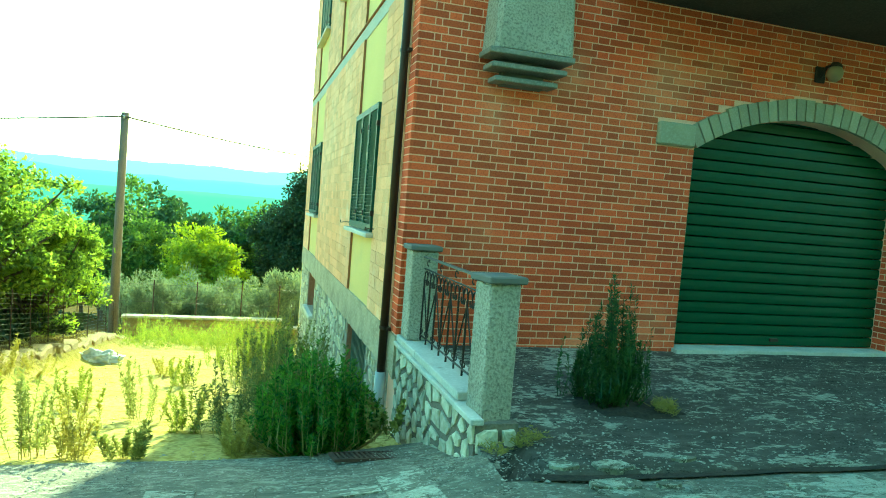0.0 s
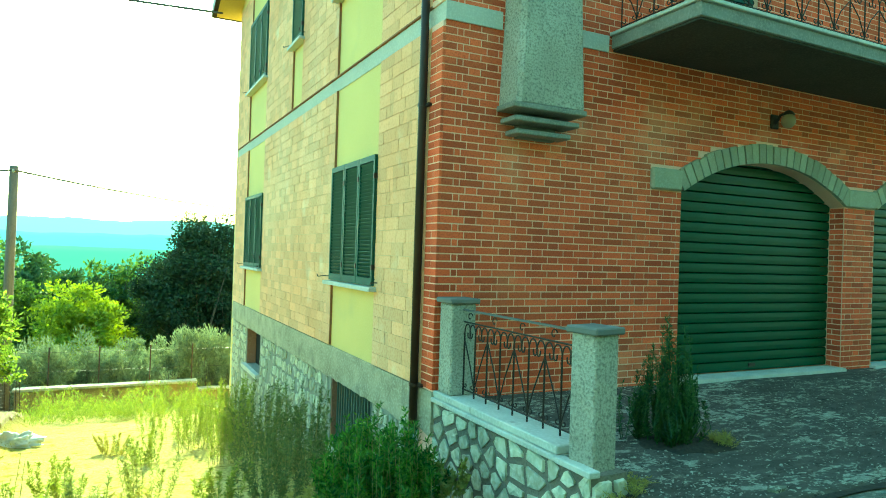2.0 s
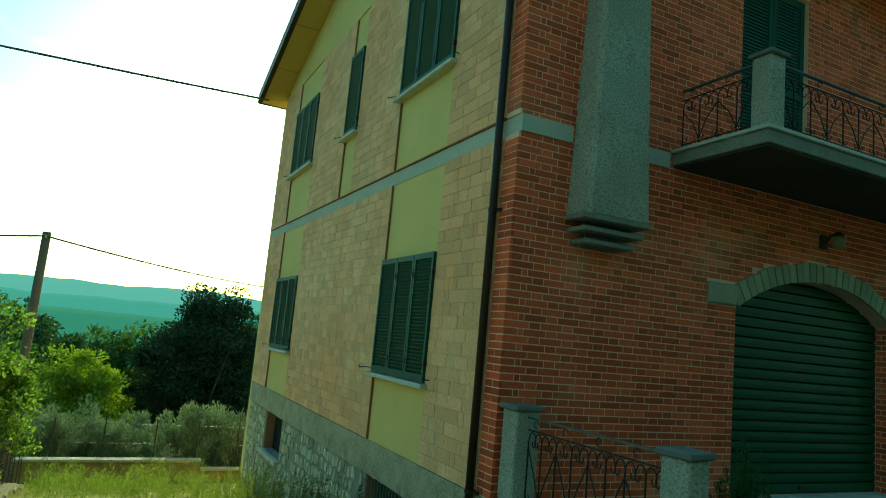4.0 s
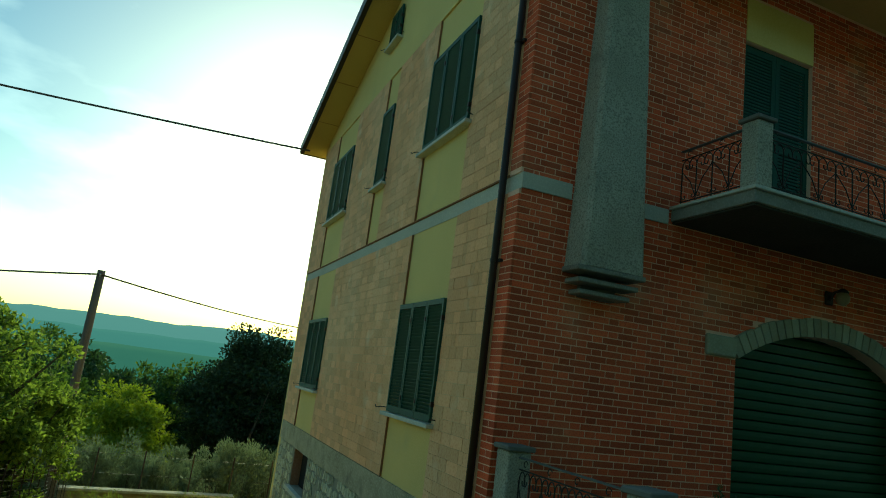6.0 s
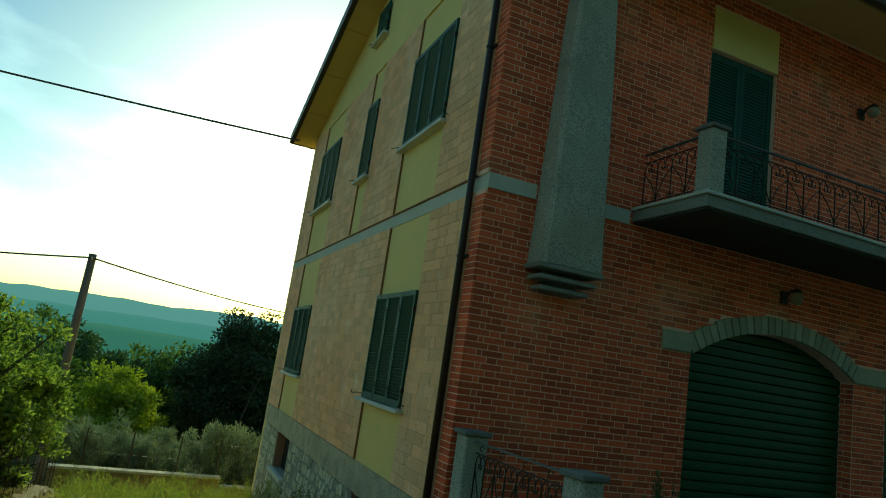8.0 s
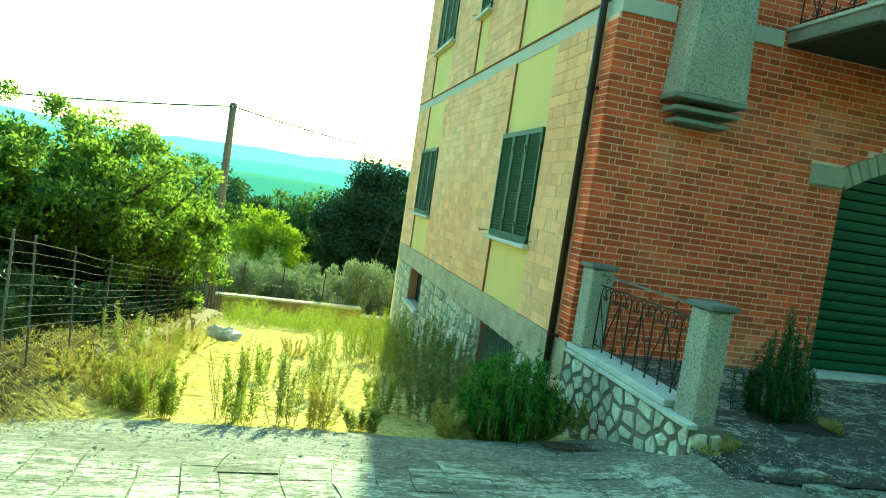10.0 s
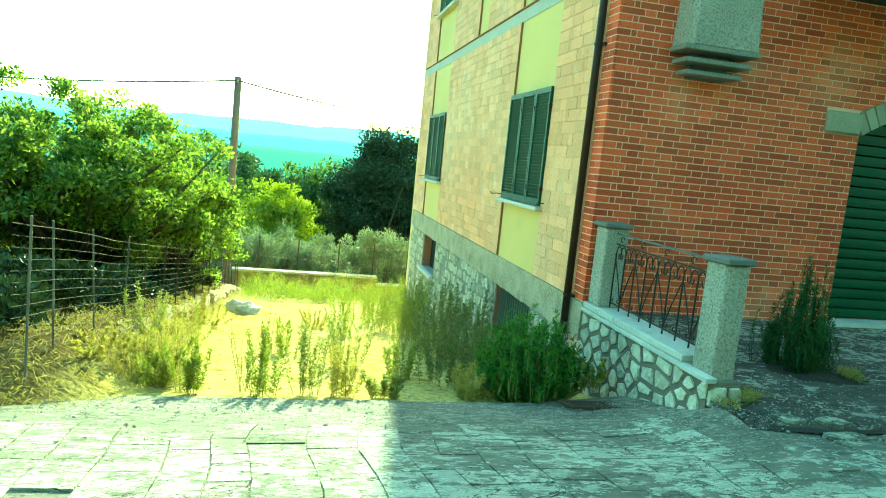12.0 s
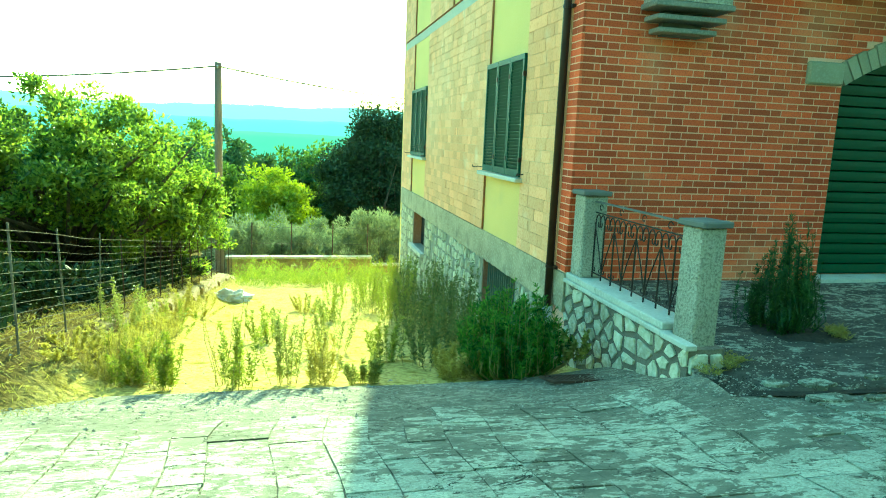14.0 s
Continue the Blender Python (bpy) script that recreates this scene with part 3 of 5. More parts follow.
# concrete lintel course and string bands
bm = bmesh.new()
ring = None
for k in range(153):
    yy = DEP * k / 152
    zlo = 0.10 + 0.035 * noise.noise((yy * 2.1, 1, 0)) + 0.02 * noise.noise((yy * 7, 2, 0))
    xo = -0.036 + 0.010 * noise.noise((yy * 3, 5, 0))
    nxt = [bm.verts.new(c) for c in ((xo, yy, zlo), (xo + 0.004 * noise.noise((yy * 9, 7, 0)), yy, 0.31), (xo, yy, 0.52), (-0.001, yy, 0.52), (-0.001, yy, zlo))]
    if ring:
        for q in range(5):
            bm.faces.new((ring[q], ring[(q + 1) % 5], nxt[(q + 1) % 5], nxt[q]))
    else:
        bm.faces.new(nxt)
    ring = nxt
bm.faces.new(ring[::-1])
trim = tagged(part("trim", bm, CONCRETE), "rough grey concrete course above the basement wall", "trim", kind="structure")
bm = bmesh.new()
box(bm, -0.012, -0.001, 0.0, DEP + 0.01, BAND0, BAND1, 0.004)
tagged(part("trim", bm, BANDMAT), "pale concrete string course on the side wall", "trim", kind="structure")
for x0, x1 in ((-0.012, 0.62), (1.38, 1.97)):
    tagged(part("trim", boxm(x0, x1, -0.02, 0.005, BAND0 + 0.01, BAND1, 0.004), BANDMAT), "pale concrete string course on the brick front", "trim", kind="structure")
bm = bmesh.new()
box(bm, -0.03, -0.001, 0.0, DEP, EAVE - 0.02, EAVE + 0.02)
tagged(part("trim", bm, YELLOW), "thin rendered string at the foot of the gable", "trim", kind="structure")

# dark joint lines beside the rendered panels and over the string course
for y, z0, z1 in ((W1[1], 0.53, 1.36), (W1[1], 3.0, BAND0), (W2[1], 0.53, 1.36), (W2[1], 3.0, BAND0), (W1[1], BAND1 + 0.02, 5.30), (W1[1], 6.94, EAVE - 0.03),
                  (W3[1], BAND1 + 0.02, 5.30), (W3[1], 6.94, EAVE - 0.03), (W2[1], BAND1 + 0.02, 5.30), (W2[1], 6.94, EAVE - 0.03)):
    tagged(part("trim", boxm(-0.031, -0.0015, y - 0.010, y - 0.001, z0, z1), JOINT), "rust-brown joint line beside a rendered panel", "trim", kind="structure")
tagged(part("trim", boxm(-0.036, -0.0015, 0.26, DEP + 0.01, BAND1 + 0.001, BAND1 + 0.018), JOINT), "rust-brown joint line above the string course", "trim", kind="structure")

# roof: two pitches of tiles over an ochre soffit
RX0, RX1 = -0.62, LEN + 0.6
RIDGE_Y, RIDGE_Z = 6.0, 9.80
FRONT_Y, BACK_Y = -1.10, 12.12
PITCHES = ((FRONT_Y, RIDGE_Y, -0.05), (RIDGE_Y, BACK_Y, RX0))
roof = thing("roof", (LEN / 2, RIDGE_Y, 7.7), "low-pitched roof of clay tiles with ochre soffit and dark edge", "roof", kind="structure")


def roof_z(y):
    return RIDGE_Z - (0.31 if y > RIDGE_Y else 0.294) * abs(y - RIDGE_Y)


for y0, y1, xl in PITCHES:
    bm = bmesh.new()
    prism(bm, [(y0, roof_z(y0) - 0.20), (y1, roof_z(y1) - 0.20), (y1, roof_z(y1) - 0.07), (y0, roof_z(y0) - 0.07)], 'x', xl + 0.02, RX1)
    part("soffit", bm, SOFFIT, roof, "ochre painted boarded soffit")
    bm = bmesh.new()
    prism(bm, [(y0, roof_z(y0) - 0.235), (y1, roof_z(y1) - 0.235), (y1, roof_z(y1) + 0.03), (y0, roof_z(y0) + 0.03)], 'x', xl - 0.05, xl + (0.06 if xl < -0.1 else 0.018))
    part("barge_edge", bm, GUTTER, roof, "dark metal verge trim")
for y in (7.4, 9.0, 10.6):
    part("soffit_joint", boxm(RX0 + 0.03, -0.02, y - 0.006, y + 0.006, roof_z(y) - 0.205, roof_z(y) - 0.198), JOINT, roof, "fine crack across the soffit")
bm = bmesh.new()
for y0, y1, x in ((FRONT_Y - 0.06, RIDGE_Y, -0.05), (BACK_Y + 0.05, RIDGE_Y, RX0)):
    while x < RX1:
        pr = []
        for yy in (y0, y1):
            pr.append([bm.verts.new((x + 0.11 - 0.11 * math.cos(math.pi * k / 6), yy, roof_z(yy) - 0.065 + 0.075 * math.sin(math.pi * k / 6))) for k in range(7)])
        for k in range(6):
            bm.faces.new((pr[0][k], pr[0][k + 1], pr[1][k + 1], pr[1][k]))
        bm.faces.new(pr[0])
        x += 0.225
tagged(part("tile_field", bm, TILE, roof, "rows of curved clay tiles"), kind="stuff")
for y0, xl in ((FRONT_Y - 0.09, -0.05), (BACK_Y + 0.07, RX0)):
    bm = bmesh.new()
    tube(bm, [(xl, y0, roof_z(y0) - 0.13), (RX1, y0, roof_z(y0) - 0.13)], 0.065, 8)
    part("gutter", bm, GUTTER, roof, "dark metal gutter")

# ---- garage doors ----
for gi, (x0, x1) in enumerate(GARAGES):
    door = thing("door_%d" % (gi + 1), ((x0 + x1) / 2, 0.2, SILLZ), "closed dark green roller garage door under a stone arch", "garage door", "garage doors", "structure")
    z, h = SILLZ + 0.012, 0.124
    bm = bmesh.new()
    prof = [(0.235, 0.0), (0.212, 0.008), (0.206, 0.055), (0.209, 0.108), (0.232, 0.118), (0.25, 0.118), (0.25, 0.0)]
    prism(bm, prof, 'x', 0.008, x1 - x0 - 0.008)
    slat_me = bpy.data.meshes.new("slat")
    bmesh.ops.recalc_face_normals(bm, faces=bm.faces[:])
    bm.to_mesh(slat_me)
    bm.free()
    slat_me.materials.append(GREEN)
    while z < CROWN - 0.02:
        piece("slat", slat_me, door, (x0, 0, z))
        z += h
    for xx in (x0, x1 - 0.006):
        part("jamb", boxm(xx + 0.0015, xx + 0.0045, 0.012, 0.20, SILLZ, SPRING), MORTAR, door, "pale mortar of the brick jamb")
        bm = bmesh.new()
        zj, rj = 0.40, 0
        while zj < SPRING - 0.06:
            if zj > SILLZ:
                for ya, yb in (((0.012, 0.125), (0.137, 0.20)) if rj % 2 else ((0.012, 0.20),)):
                    box(bm, xx, xx + 0.006, ya, yb, zj, zj + 0.060)
            zj += 0.0725
            rj += 1
        tagged(part("jamb_bricks", bm, BRICK_J, door, "red brick jamb"), kind="stuff")
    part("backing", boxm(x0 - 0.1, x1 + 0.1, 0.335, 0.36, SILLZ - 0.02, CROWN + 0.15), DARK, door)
    part("pull_handle", boxm((x0 + x1) / 2 - 0.06, (x0 + x1) / 2 + 0.06, 0.185, 0.21, SILLZ + 0.06, SILLZ + 0.10, 0.005), DARKBROWN, door)
    part("threshold", boxm(x0 - 0.03, x1 + 0.0, -0.09, 0.20, SILLZ - 0.06, SILLZ + 0.005, 0.006), MARBLE, door, "pale stone threshold")

# stone arches: imposts and voussoirs
arch = thing("stone_arch", (4.6, 0, SPRING), "rough sandstone arch band linking the garage openings", "arch", kind="structure")
random.seed(5)
for x0, x1 in GARAGES:
    w, hgt = (x1 - x0) / 2, CROWN - SPRING
    r = (w * w + hgt * hgt) / (2 * hgt)
    cx, cz = (x0 + x1) / 2, CROWN - r
    half = math.asin(w / r)
    n = 26
    for i in range(n):
        a0, a1 = -half + 2 * half * i / n + 0.003, -half + 2 * half * (i + 1) / n - 0.003
        ro = r + 0.235 + random.uniform(-0.012, 0.012)
        bm = bmesh.new()
        prism(bm, [(cx + math.sin(a) * q, cz + math.cos(a) * q) for a, q in ((a0, r + 0.002), (a1, r + 0.002), (a1, ro), (a0, ro))], 'y', -0.035 - random.uniform(0, 0.012), 0.10)
        part("voussoir", bm, ARCHSTONE, arch)
for x0, x1 in ((2.63, 3.09), (6.17, 6.81), (9.89, 10.35)):
    part("impost", boxm(x0, x1, -0.05, 0.10, SPRING, SPRING + 0.245, 0.02), ARCHSTONE, arch)

# ---- corbelled chimney breast on the brick front ----
flue = thing("chimney_breast", (1.05, -0.15, 3.3), "tapering grey pebbledash chimney breast on three stepped slabs", "chimney")
bm = bmesh.new()
rings = []
for z, xa, xb, d in ((3.322, 0.61, 1.43, 0.33), (4.2, 0.65, 1.40, 0.31), (5.6, 0.70, 1.36, 0.28), (7.0, 0.76, 1.30, 0.25), (8.0, 0.76, 1.30, 0.25)):
    rings.append([bm.verts.new(c) for c in ((xa, 0.0, z), (xa + 0.02, -d + 0.05, z), (xa + 0.06, -d, z), (xb - 0.03, -d, z), (xb, -d + 0.03, z), (xb, 0.0, z))])
for a, b in zip(rings, rings[1:]):
    for k in range(6):
        bm.faces.new((a[k], a[(k + 1) % 6], b[(k + 1) % 6], b[k]))
bm.faces.new(rings[0])
bm.faces.new(rings[-1])
part("shaft", bm, PEBBLE, flue)
for i, (z0, z1, g) in enumerate(((3.265, 3.32, 0.02), (3.15, 3.20, -0.03), (3.035, 3.085, -0.09))):
    part("corbel_slab", boxm(0.60 - g, 1.43 + g, -0.31 - g, 0.0, z0, z1, 0.008), CORBEL, flue)
part("corbel_core", boxm(0.80, 1.24, -0.08, 0.0, 3.02, 3.27), DARKSTONE, flue)

# ---- downpipe ----
pipe = thing("downpipe", (-0.09, 0.32, -0.3), "dark brown round downpipe ending in a grey plastic spigot", "drainpipe")
bm = bmesh.new()
tube(bm, [(-0.085, 0.30, 7.62), (-0.085, 0.30, 0.05)], 0.042, 12)
part("pipe", bm, DARKBROWN, pipe, smooth=True)
bm = bmesh.new()
tube(bm, [(-0.085, 0.30, 0.10), (-0.085, 0.30, -0.42)], 0.056, 12)
part("spigot", bm, PVC, pipe, "grey plastic pipe end", smooth=True)
for z in (0.55, 3.3, 5.9):
    bm = bmesh.new()
    tube(bm, [(-0.085, 0.30, z - 0.015), (-0.085, 0.30, z + 0.015)], 0.050, 12)
    box(bm, -0.07, 0.0, 0.20, 0.33, z - 0.015, z + 0.015)
    part("bracket", bm, DARKBROWN, pipe)

# ---- windows with louvred shutters ----
SLAT = {}


def slat_mesh(width):
    key = round(width, 3)
    if key not in SLAT:
        bm = bmesh.new()
        prism(bm, [(-0.016, 0.020), (-0.012, 0.024), (0.016, -0.016), (0.012, -0.020)], 'y', -width / 2, width / 2)
        # prism along y gives x, z points
        me = bpy.data.meshes.new("slat")
        bmesh.ops.recalc_face_normals(bm, faces=bm.faces[:])
        bm.to_mesh(me)
        bm.free()
        me.materials.append(SHUTTER)
        SLAT[key] = me
    return SLAT[key]


def shuttered_window(i, y0, y1, z0, z1, leaves_n, sill=True):
    win = thing("window_%d" % i, (0, (y0 + y1) / 2, z0), "closed green louvred shutters over a pale stone sill", "window", "side windows", "structure")
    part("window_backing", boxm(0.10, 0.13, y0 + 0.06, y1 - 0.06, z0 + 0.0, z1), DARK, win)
    w = (y1 - y0) / leaves_n
    for k in range(leaves_n):
        a, b = y0 + k * w + 0.006, y0 + (k + 1) * w - 0.006
        leaf = thing("shutter_leaf", (-0.05, (a + b) / 2, z0))
        leaf.parent = win
        leaf.location = Vector((-0.05, (a + b) / 2, z0)) - win.location
        x0, x1 = -0.068, -0.028
        bm = bmesh.new()
        for c0, c1, d0, d1 in ((a, a + 0.045, z0, z1), (b - 0.045, b, z0, z1), (a + 0.045, b - 0.045, z0, z0 + 0.09), (a + 0.045, b - 0.045, z1 - 0.07, z1)):
            box(bm, x0, x1, c0, c1, d0, d1)
        part("leaf_frame", bm, SHUTTER, leaf)
        z = z0 + 0.115
        me = slat_mesh(b - a - 0.092)
        while z < z1 - 0.085:
            piece("slat", me, leaf, (-0.048, (a + b) / 2, z))
            z += 0.044
        bm = bmesh.new()
        for zz in (z0 + 0.22, z1 - 0.25):
            box(bm, x0 - 0.012, x1, a - 0.016, a + 0.02, zz - 0.03, zz + 0.03)
        part("hinge", bm, IRON, leaf, "black iron hinge")
    if sill:
        part("window_sill", boxm(-0.13, 0.05, y0 - 0.08, y1 + 0.08, z0 - 0.065, z0 - 0.012, 0.006), MARBLE, win, "pale stone sill")
    for yy in (y0 - 0.10, y1 + 0.10):
        bm = bmesh.new()
        s = 1 if yy > y0 else -1
        tube(bm, [(0.0, yy, z0 + 0.04), (-0.10, yy + 0.02 * s, z0 + 0.045), (-0.16, yy + 0.10 * s, z0 + 0.03), (-0.16, yy + 0.14 * s, z0 + 0.06)], 0.007, 5)
        part("shutter_catch", bm, IRON, win, "bent iron shutter catch")


shuttered_window(1, W1[0], W1[1], 1.44, 2.98, 3)
shuttered_window(2, W2[0], W2[1], 1.44, 2.98, 3)
shuttered_window(3, W1[0], W1[1], 5.38, 6.92, 3)
shuttered_window(4, W3[0], W3[1], 5.38, 6.92, 1)
shuttered_window(5, W2[0], W2[1], 5.38, 6.92, 3)
shuttered_window(6, 5.70, 6.40, 8.52, 9.22, 2)

# basement openings
for i, (y0, y1, z0, z1) in ((7, BW1), (8, BW2)):
    win = thing("window_%d" % i, (0.1, (y0 + y1) / 2, z0), "barred basement opening with brick reveals" if i == 7 else "small open basement window with pale sill", "window", kind="structure")
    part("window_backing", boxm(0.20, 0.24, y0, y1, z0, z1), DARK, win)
    for yy in (y0 + 0.001, y1 - 0.031):
        part("brick_reveal", boxm(0.012, 0.199, yy, yy + 0.03, z0, z1), BRICKOLD, win, "exposed brick reveal")
    part("window_sill", boxm(-0.10, 0.19, y0 - 0.08, y1 + 0.08, z0 - 0.09, z0 - 0.002, 0.008), MARBLE, win, "pale stone sill")
    if i == 7:
        y = y0 + 0.12
        while y < y1 - 0.05:
            part("window_bar", boxm(0.07, 0.09, y - 0.014, y + 0.014, z0, z1), BARGREY, win, "grey-green vertical bar")
            y += 0.10

# balcony door with yellow panel above
for i, x0 in ((3, 3.08), (4, 8.0)):
    door = thing("door_%d" % i, (x0 + 0.6, 0.15, 4.34), "closed dark balcony door shutters below a yellow rendered panel", "balcony door", "balcony doors", "structure")
    for k in range(2):
        a, b = x0 + 0.615 * k + 0.004, x0 + 0.615 * (k + 1) - 0.004
        bm = bmesh.new()
        for c0, c1, d0, d1 in ((a, a + 0.07, 4.35, 6.82), (b - 0.07, b, 4.35, 6.82), (a + 0.07, b - 0.07, 4.35, 4.5), (a + 0.07, b - 0.07, 6.72, 6.82), (a + 0.07, b - 0.07, 5.45, 5.55)):
            box(bm, c0, c1, 0.06, 0.10, d0, d1)
        z = 4.52
        while z < 6.69:
            box(bm, a + 0.07, b - 0.07, 0.07, 0.085, z, z + 0.03)
            z += 0.046
        part("shutter_leaf", bm, SHUTTER, door)
    part("backing", boxm(x0 + 0.002, x0 + 1.228, 0.20, 0.23, 4.345, 6.825), DARK, door)
    part("over_panel", boxm(x0, x0 + 1.23, -0.012, 0.004, 6.835, 7.455), YELLOW, door, "yellow rendered panel")

# ---- ironwork ----
def scroll(cx, cz, r, turn, start, sign, n=14):
    """Points of a C-scroll in a plane: u, v."""
    return [(cx + sign * r * (1 - 0.75 * k / n) * math.cos(start + turn * k / n), cz + r * (1 - 0.75 * k / n) * math.sin(start + turn * k / n)) for k in range(n + 1)]


def railing(name, p0, p1, z0, z1, parent=None, label="", step=0.27):
    """A scrolled iron panel from p0 to p1 (x, y), between heights z0 and z1."""
    th = thing(name, ((p0[0] + p1[0]) / 2, (p0[1] + p1[1]) / 2, z0), label, "railing") if parent is None else parent
    u = Vector((p1[0] - p0[0], p1[1] - p0[1], 0))
    length = u.length
    u.normalize()

    def at(s, z):
        return (p0[0] + u.x * s, p0[1] + u.y * s, z)
    nrm = Vector((-u.y, u.x, 0)) * 0.022
    bm = bmesh.new()
    a, b = Vector(at(0, z1)), Vector(at(length, z1))
    vs = [bm.verts.new(c) for c in (a - nrm, b - nrm, b + nrm, a + nrm)]
    vs2 = [bm.verts.new(v.co - Vector((0, 0, 0.014))) for v in vs]
    bm.faces.new(vs)
    bm.faces.new(vs2[::-1])
    for k in range(4):
        bm.faces.new((vs[k], vs2[k], vs2[(k + 1) % 4], vs[(k + 1) % 4]))
    part("top_rail", bm, IRONGREY, th, "flat grey top rail")
    mid = z1 - 0.115
    for z in (mid, z0 + 0.05):
        bm = bmesh.new()
        tube(bm, [at(0, z), at(length, z)], 0.008, 6)
        part("cross_rail", bm, IRON, th)
    n = max(2, round(length / step))
    w = length / n
    for k in range(n + 1):
        s0 = min(length - 0.012, max(0.012, k * w))
        sides = [d for d in (-1, 1) if 0 <= s0 + d * w * 0.5 <= length]
        bm = bmesh.new()
        tube(bm, [at(s0, z0), at(s0, mid - 0.10)], 0.0085, 6)
        part("upright", bm, IRON, th)
        for d in sides:
            rr = w * 0.25
            bm = bmesh.new()
            arc = [(s0, mid - 0.16)] + [(s0 + d * rr * (1 - math.cos(math.pi * q / 8)), mid - 0.10 + 0.085 * math.sin(math.pi * q / 8)) for q in range(8)]
            arc += [(s0 + d * (1.55 * rr + 0.45 * rr * math.cos(q * 0.7)), mid - 0.105 - 0.035 * math.sin(q * 0.7)) for q in range(6)]
            tube(bm, [at(min(length, max(0, q)), z) for q, z in arc], 0.0065, 5)
            part("scroll", bm, IRON, th)
            bm = bmesh.new()
            tube(bm, [at(min(length, max(0, q)), z) for q, z in scroll(s0 + d * rr * 0.75, z0 + 0.06 + rr * 0.7, rr * 0.6, 4.6, math.pi, d)], 0.0055, 5)
            part("scroll", bm, IRON, th)
    for k in range(n):
        s0 = k * w
        bm = bmesh.new()
        u0, u1 = (s0 + 0.01, s0 + w - 0.01) if k % 2 else (s0 + w - 0.01, s0 + 0.01)
        tube(bm, [at(u0, z0 + 0.10), at(u0 * 0.62 + u1 * 0.38, z0 + 0.28), at(u1, mid - 0.15)], 0.0065, 5)
        part("diagonal", bm, IRON, th)
        if k % 2 == 0:
            bm = bmesh.new()
            tube(bm, [at(q, z) for q, z in scroll(s0 + w * 0.5, mid + 0.05, 0.045, 5.2, 0.4, 1)], 0.005, 5)
            part("crest_scroll", bm, IRON, th)
    return th


# ---- balcony ----
BX0, BX1, BY = 1.98, 10.3, -1.26
balc = thing("balcony", (6, -0.75, 4.08), "concrete balcony slab with moulded edge and iron railing", "balcony")
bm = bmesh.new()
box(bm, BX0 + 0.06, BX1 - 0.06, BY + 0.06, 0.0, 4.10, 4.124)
part("slab", bm, SLABUNDER, balc, "concrete underside with the balcony's shade in its colour")
part("slab_edge", boxm(BX0 + 0.03, BX1 - 0.03, BY + 0.03, -0.001, 4.125, 4.26, 0.008), CORBEL, balc)
part("slab_top", boxm(BX0, BX1, BY, -0.002, 4.262, 4.30, 0.006), MARBLE, balc, "pale stone edging")
for px in (2.02, 6.0, 10.0):
    part("post", boxm(px, px + 0.22, BY + 0.03, BY + 0.25, 4.302, 5.03, 0.01), PEBBLE, balc, "pebbledash post")
    part("post_cap", boxm(px - 0.03, px + 0.25, BY + 0.0, BY + 0.28, 5.032, 5.08, 0.01), DARKSTONE, balc, "grey slab cap")
railing("balcony_railing", (2.12, -0.02), (2.12, BY + 0.255), 4.33, 5.02, None, "scrolled wrought-iron balcony railing end panel")
railing("balcony_railing", (2.245, BY + 0.14), (5.995, BY + 0.14), 4.33, 5.02, None, "long scrolled wrought-iron balcony railing")
railing("balcony_railing", (6.225, BY + 0.14), (9.995, BY + 0.14), 4.33, 5.02, None, "long scrolled wrought-iron balcony railing")

# ---- wall lamps ----
for x, z in ((4.66, 3.64), (6.08, 6.74)):
    lamp = thing("wall_lamp", (x, -0.1, z), "unlit round outdoor wall lamp on the brickwork", "lamp", "wall lamps")
    part("base_plate", boxm(x - 0.07, x + 0.07, -0.035, 0.0, z - 0.09, z + 0.09, 0.012), IRON, lamp)
    bm = bmesh.new()
    bmesh.ops.create_uvsphere(bm, u_segments=18, v_segments=12, radius=0.085, matrix=Matrix.Translation((x + 0.03, -0.19, z - 0.01)) @ Matrix.Diagonal((1, 1, 1.1, 1)))
    part("globe", bm, LAMPMAT, lamp, "cloudy glass globe", smooth=True)
    bm = bmesh.new()
    tube(bm, [(x, -0.03, z - 0.03), (x, -0.10, z + 0.07), (x + 0.03, -0.17, z + 0.10)], 0.018, 8)
    part("bracket_arm", bm, IRON, lamp)
    bm = bmesh.new()
    tube(bm, [(x + 0.03, -0.19, z + 0.115), (x + 0.03, -0.19, z + 0.092), (x + 0.03, -0.19, z + 0.06)], [0.030, 0.058, 0.074], 14)
    part("hood", bm, IRON, lamp, "dark metal hood", smooth=True)

# ---- low wall, coping, pillars and railing at the corner ----
low_wall = thing("retaining_wall", (0.15, -1.2, -0.3), "low limestone rubble wall with dark mortar joints", "wall")
part("core", boxm(0.0, 0.30, -2.30, -0.001, -0.7, 0.436), STONEMORTAR, low_wall)
cop = thing("coping", (0.15, -1.2, 0.45), "pale worn stone coping on the low wall", "coping")
part("lower_course", boxm(-0.045, 0.31, -1.96, -0.002, 0.442, 0.482, 0.006), MARBLE, cop)
part("lower_end", boxm(-0.045, 0.045, -2.34, -1.962, 0.438, 0.480, 0.006), MARBLE, cop)
part("upper_course", boxm(-0.02, 0.30, -1.95, -0.003, 0.484, 0.545, 0.008), MARBLE, cop)
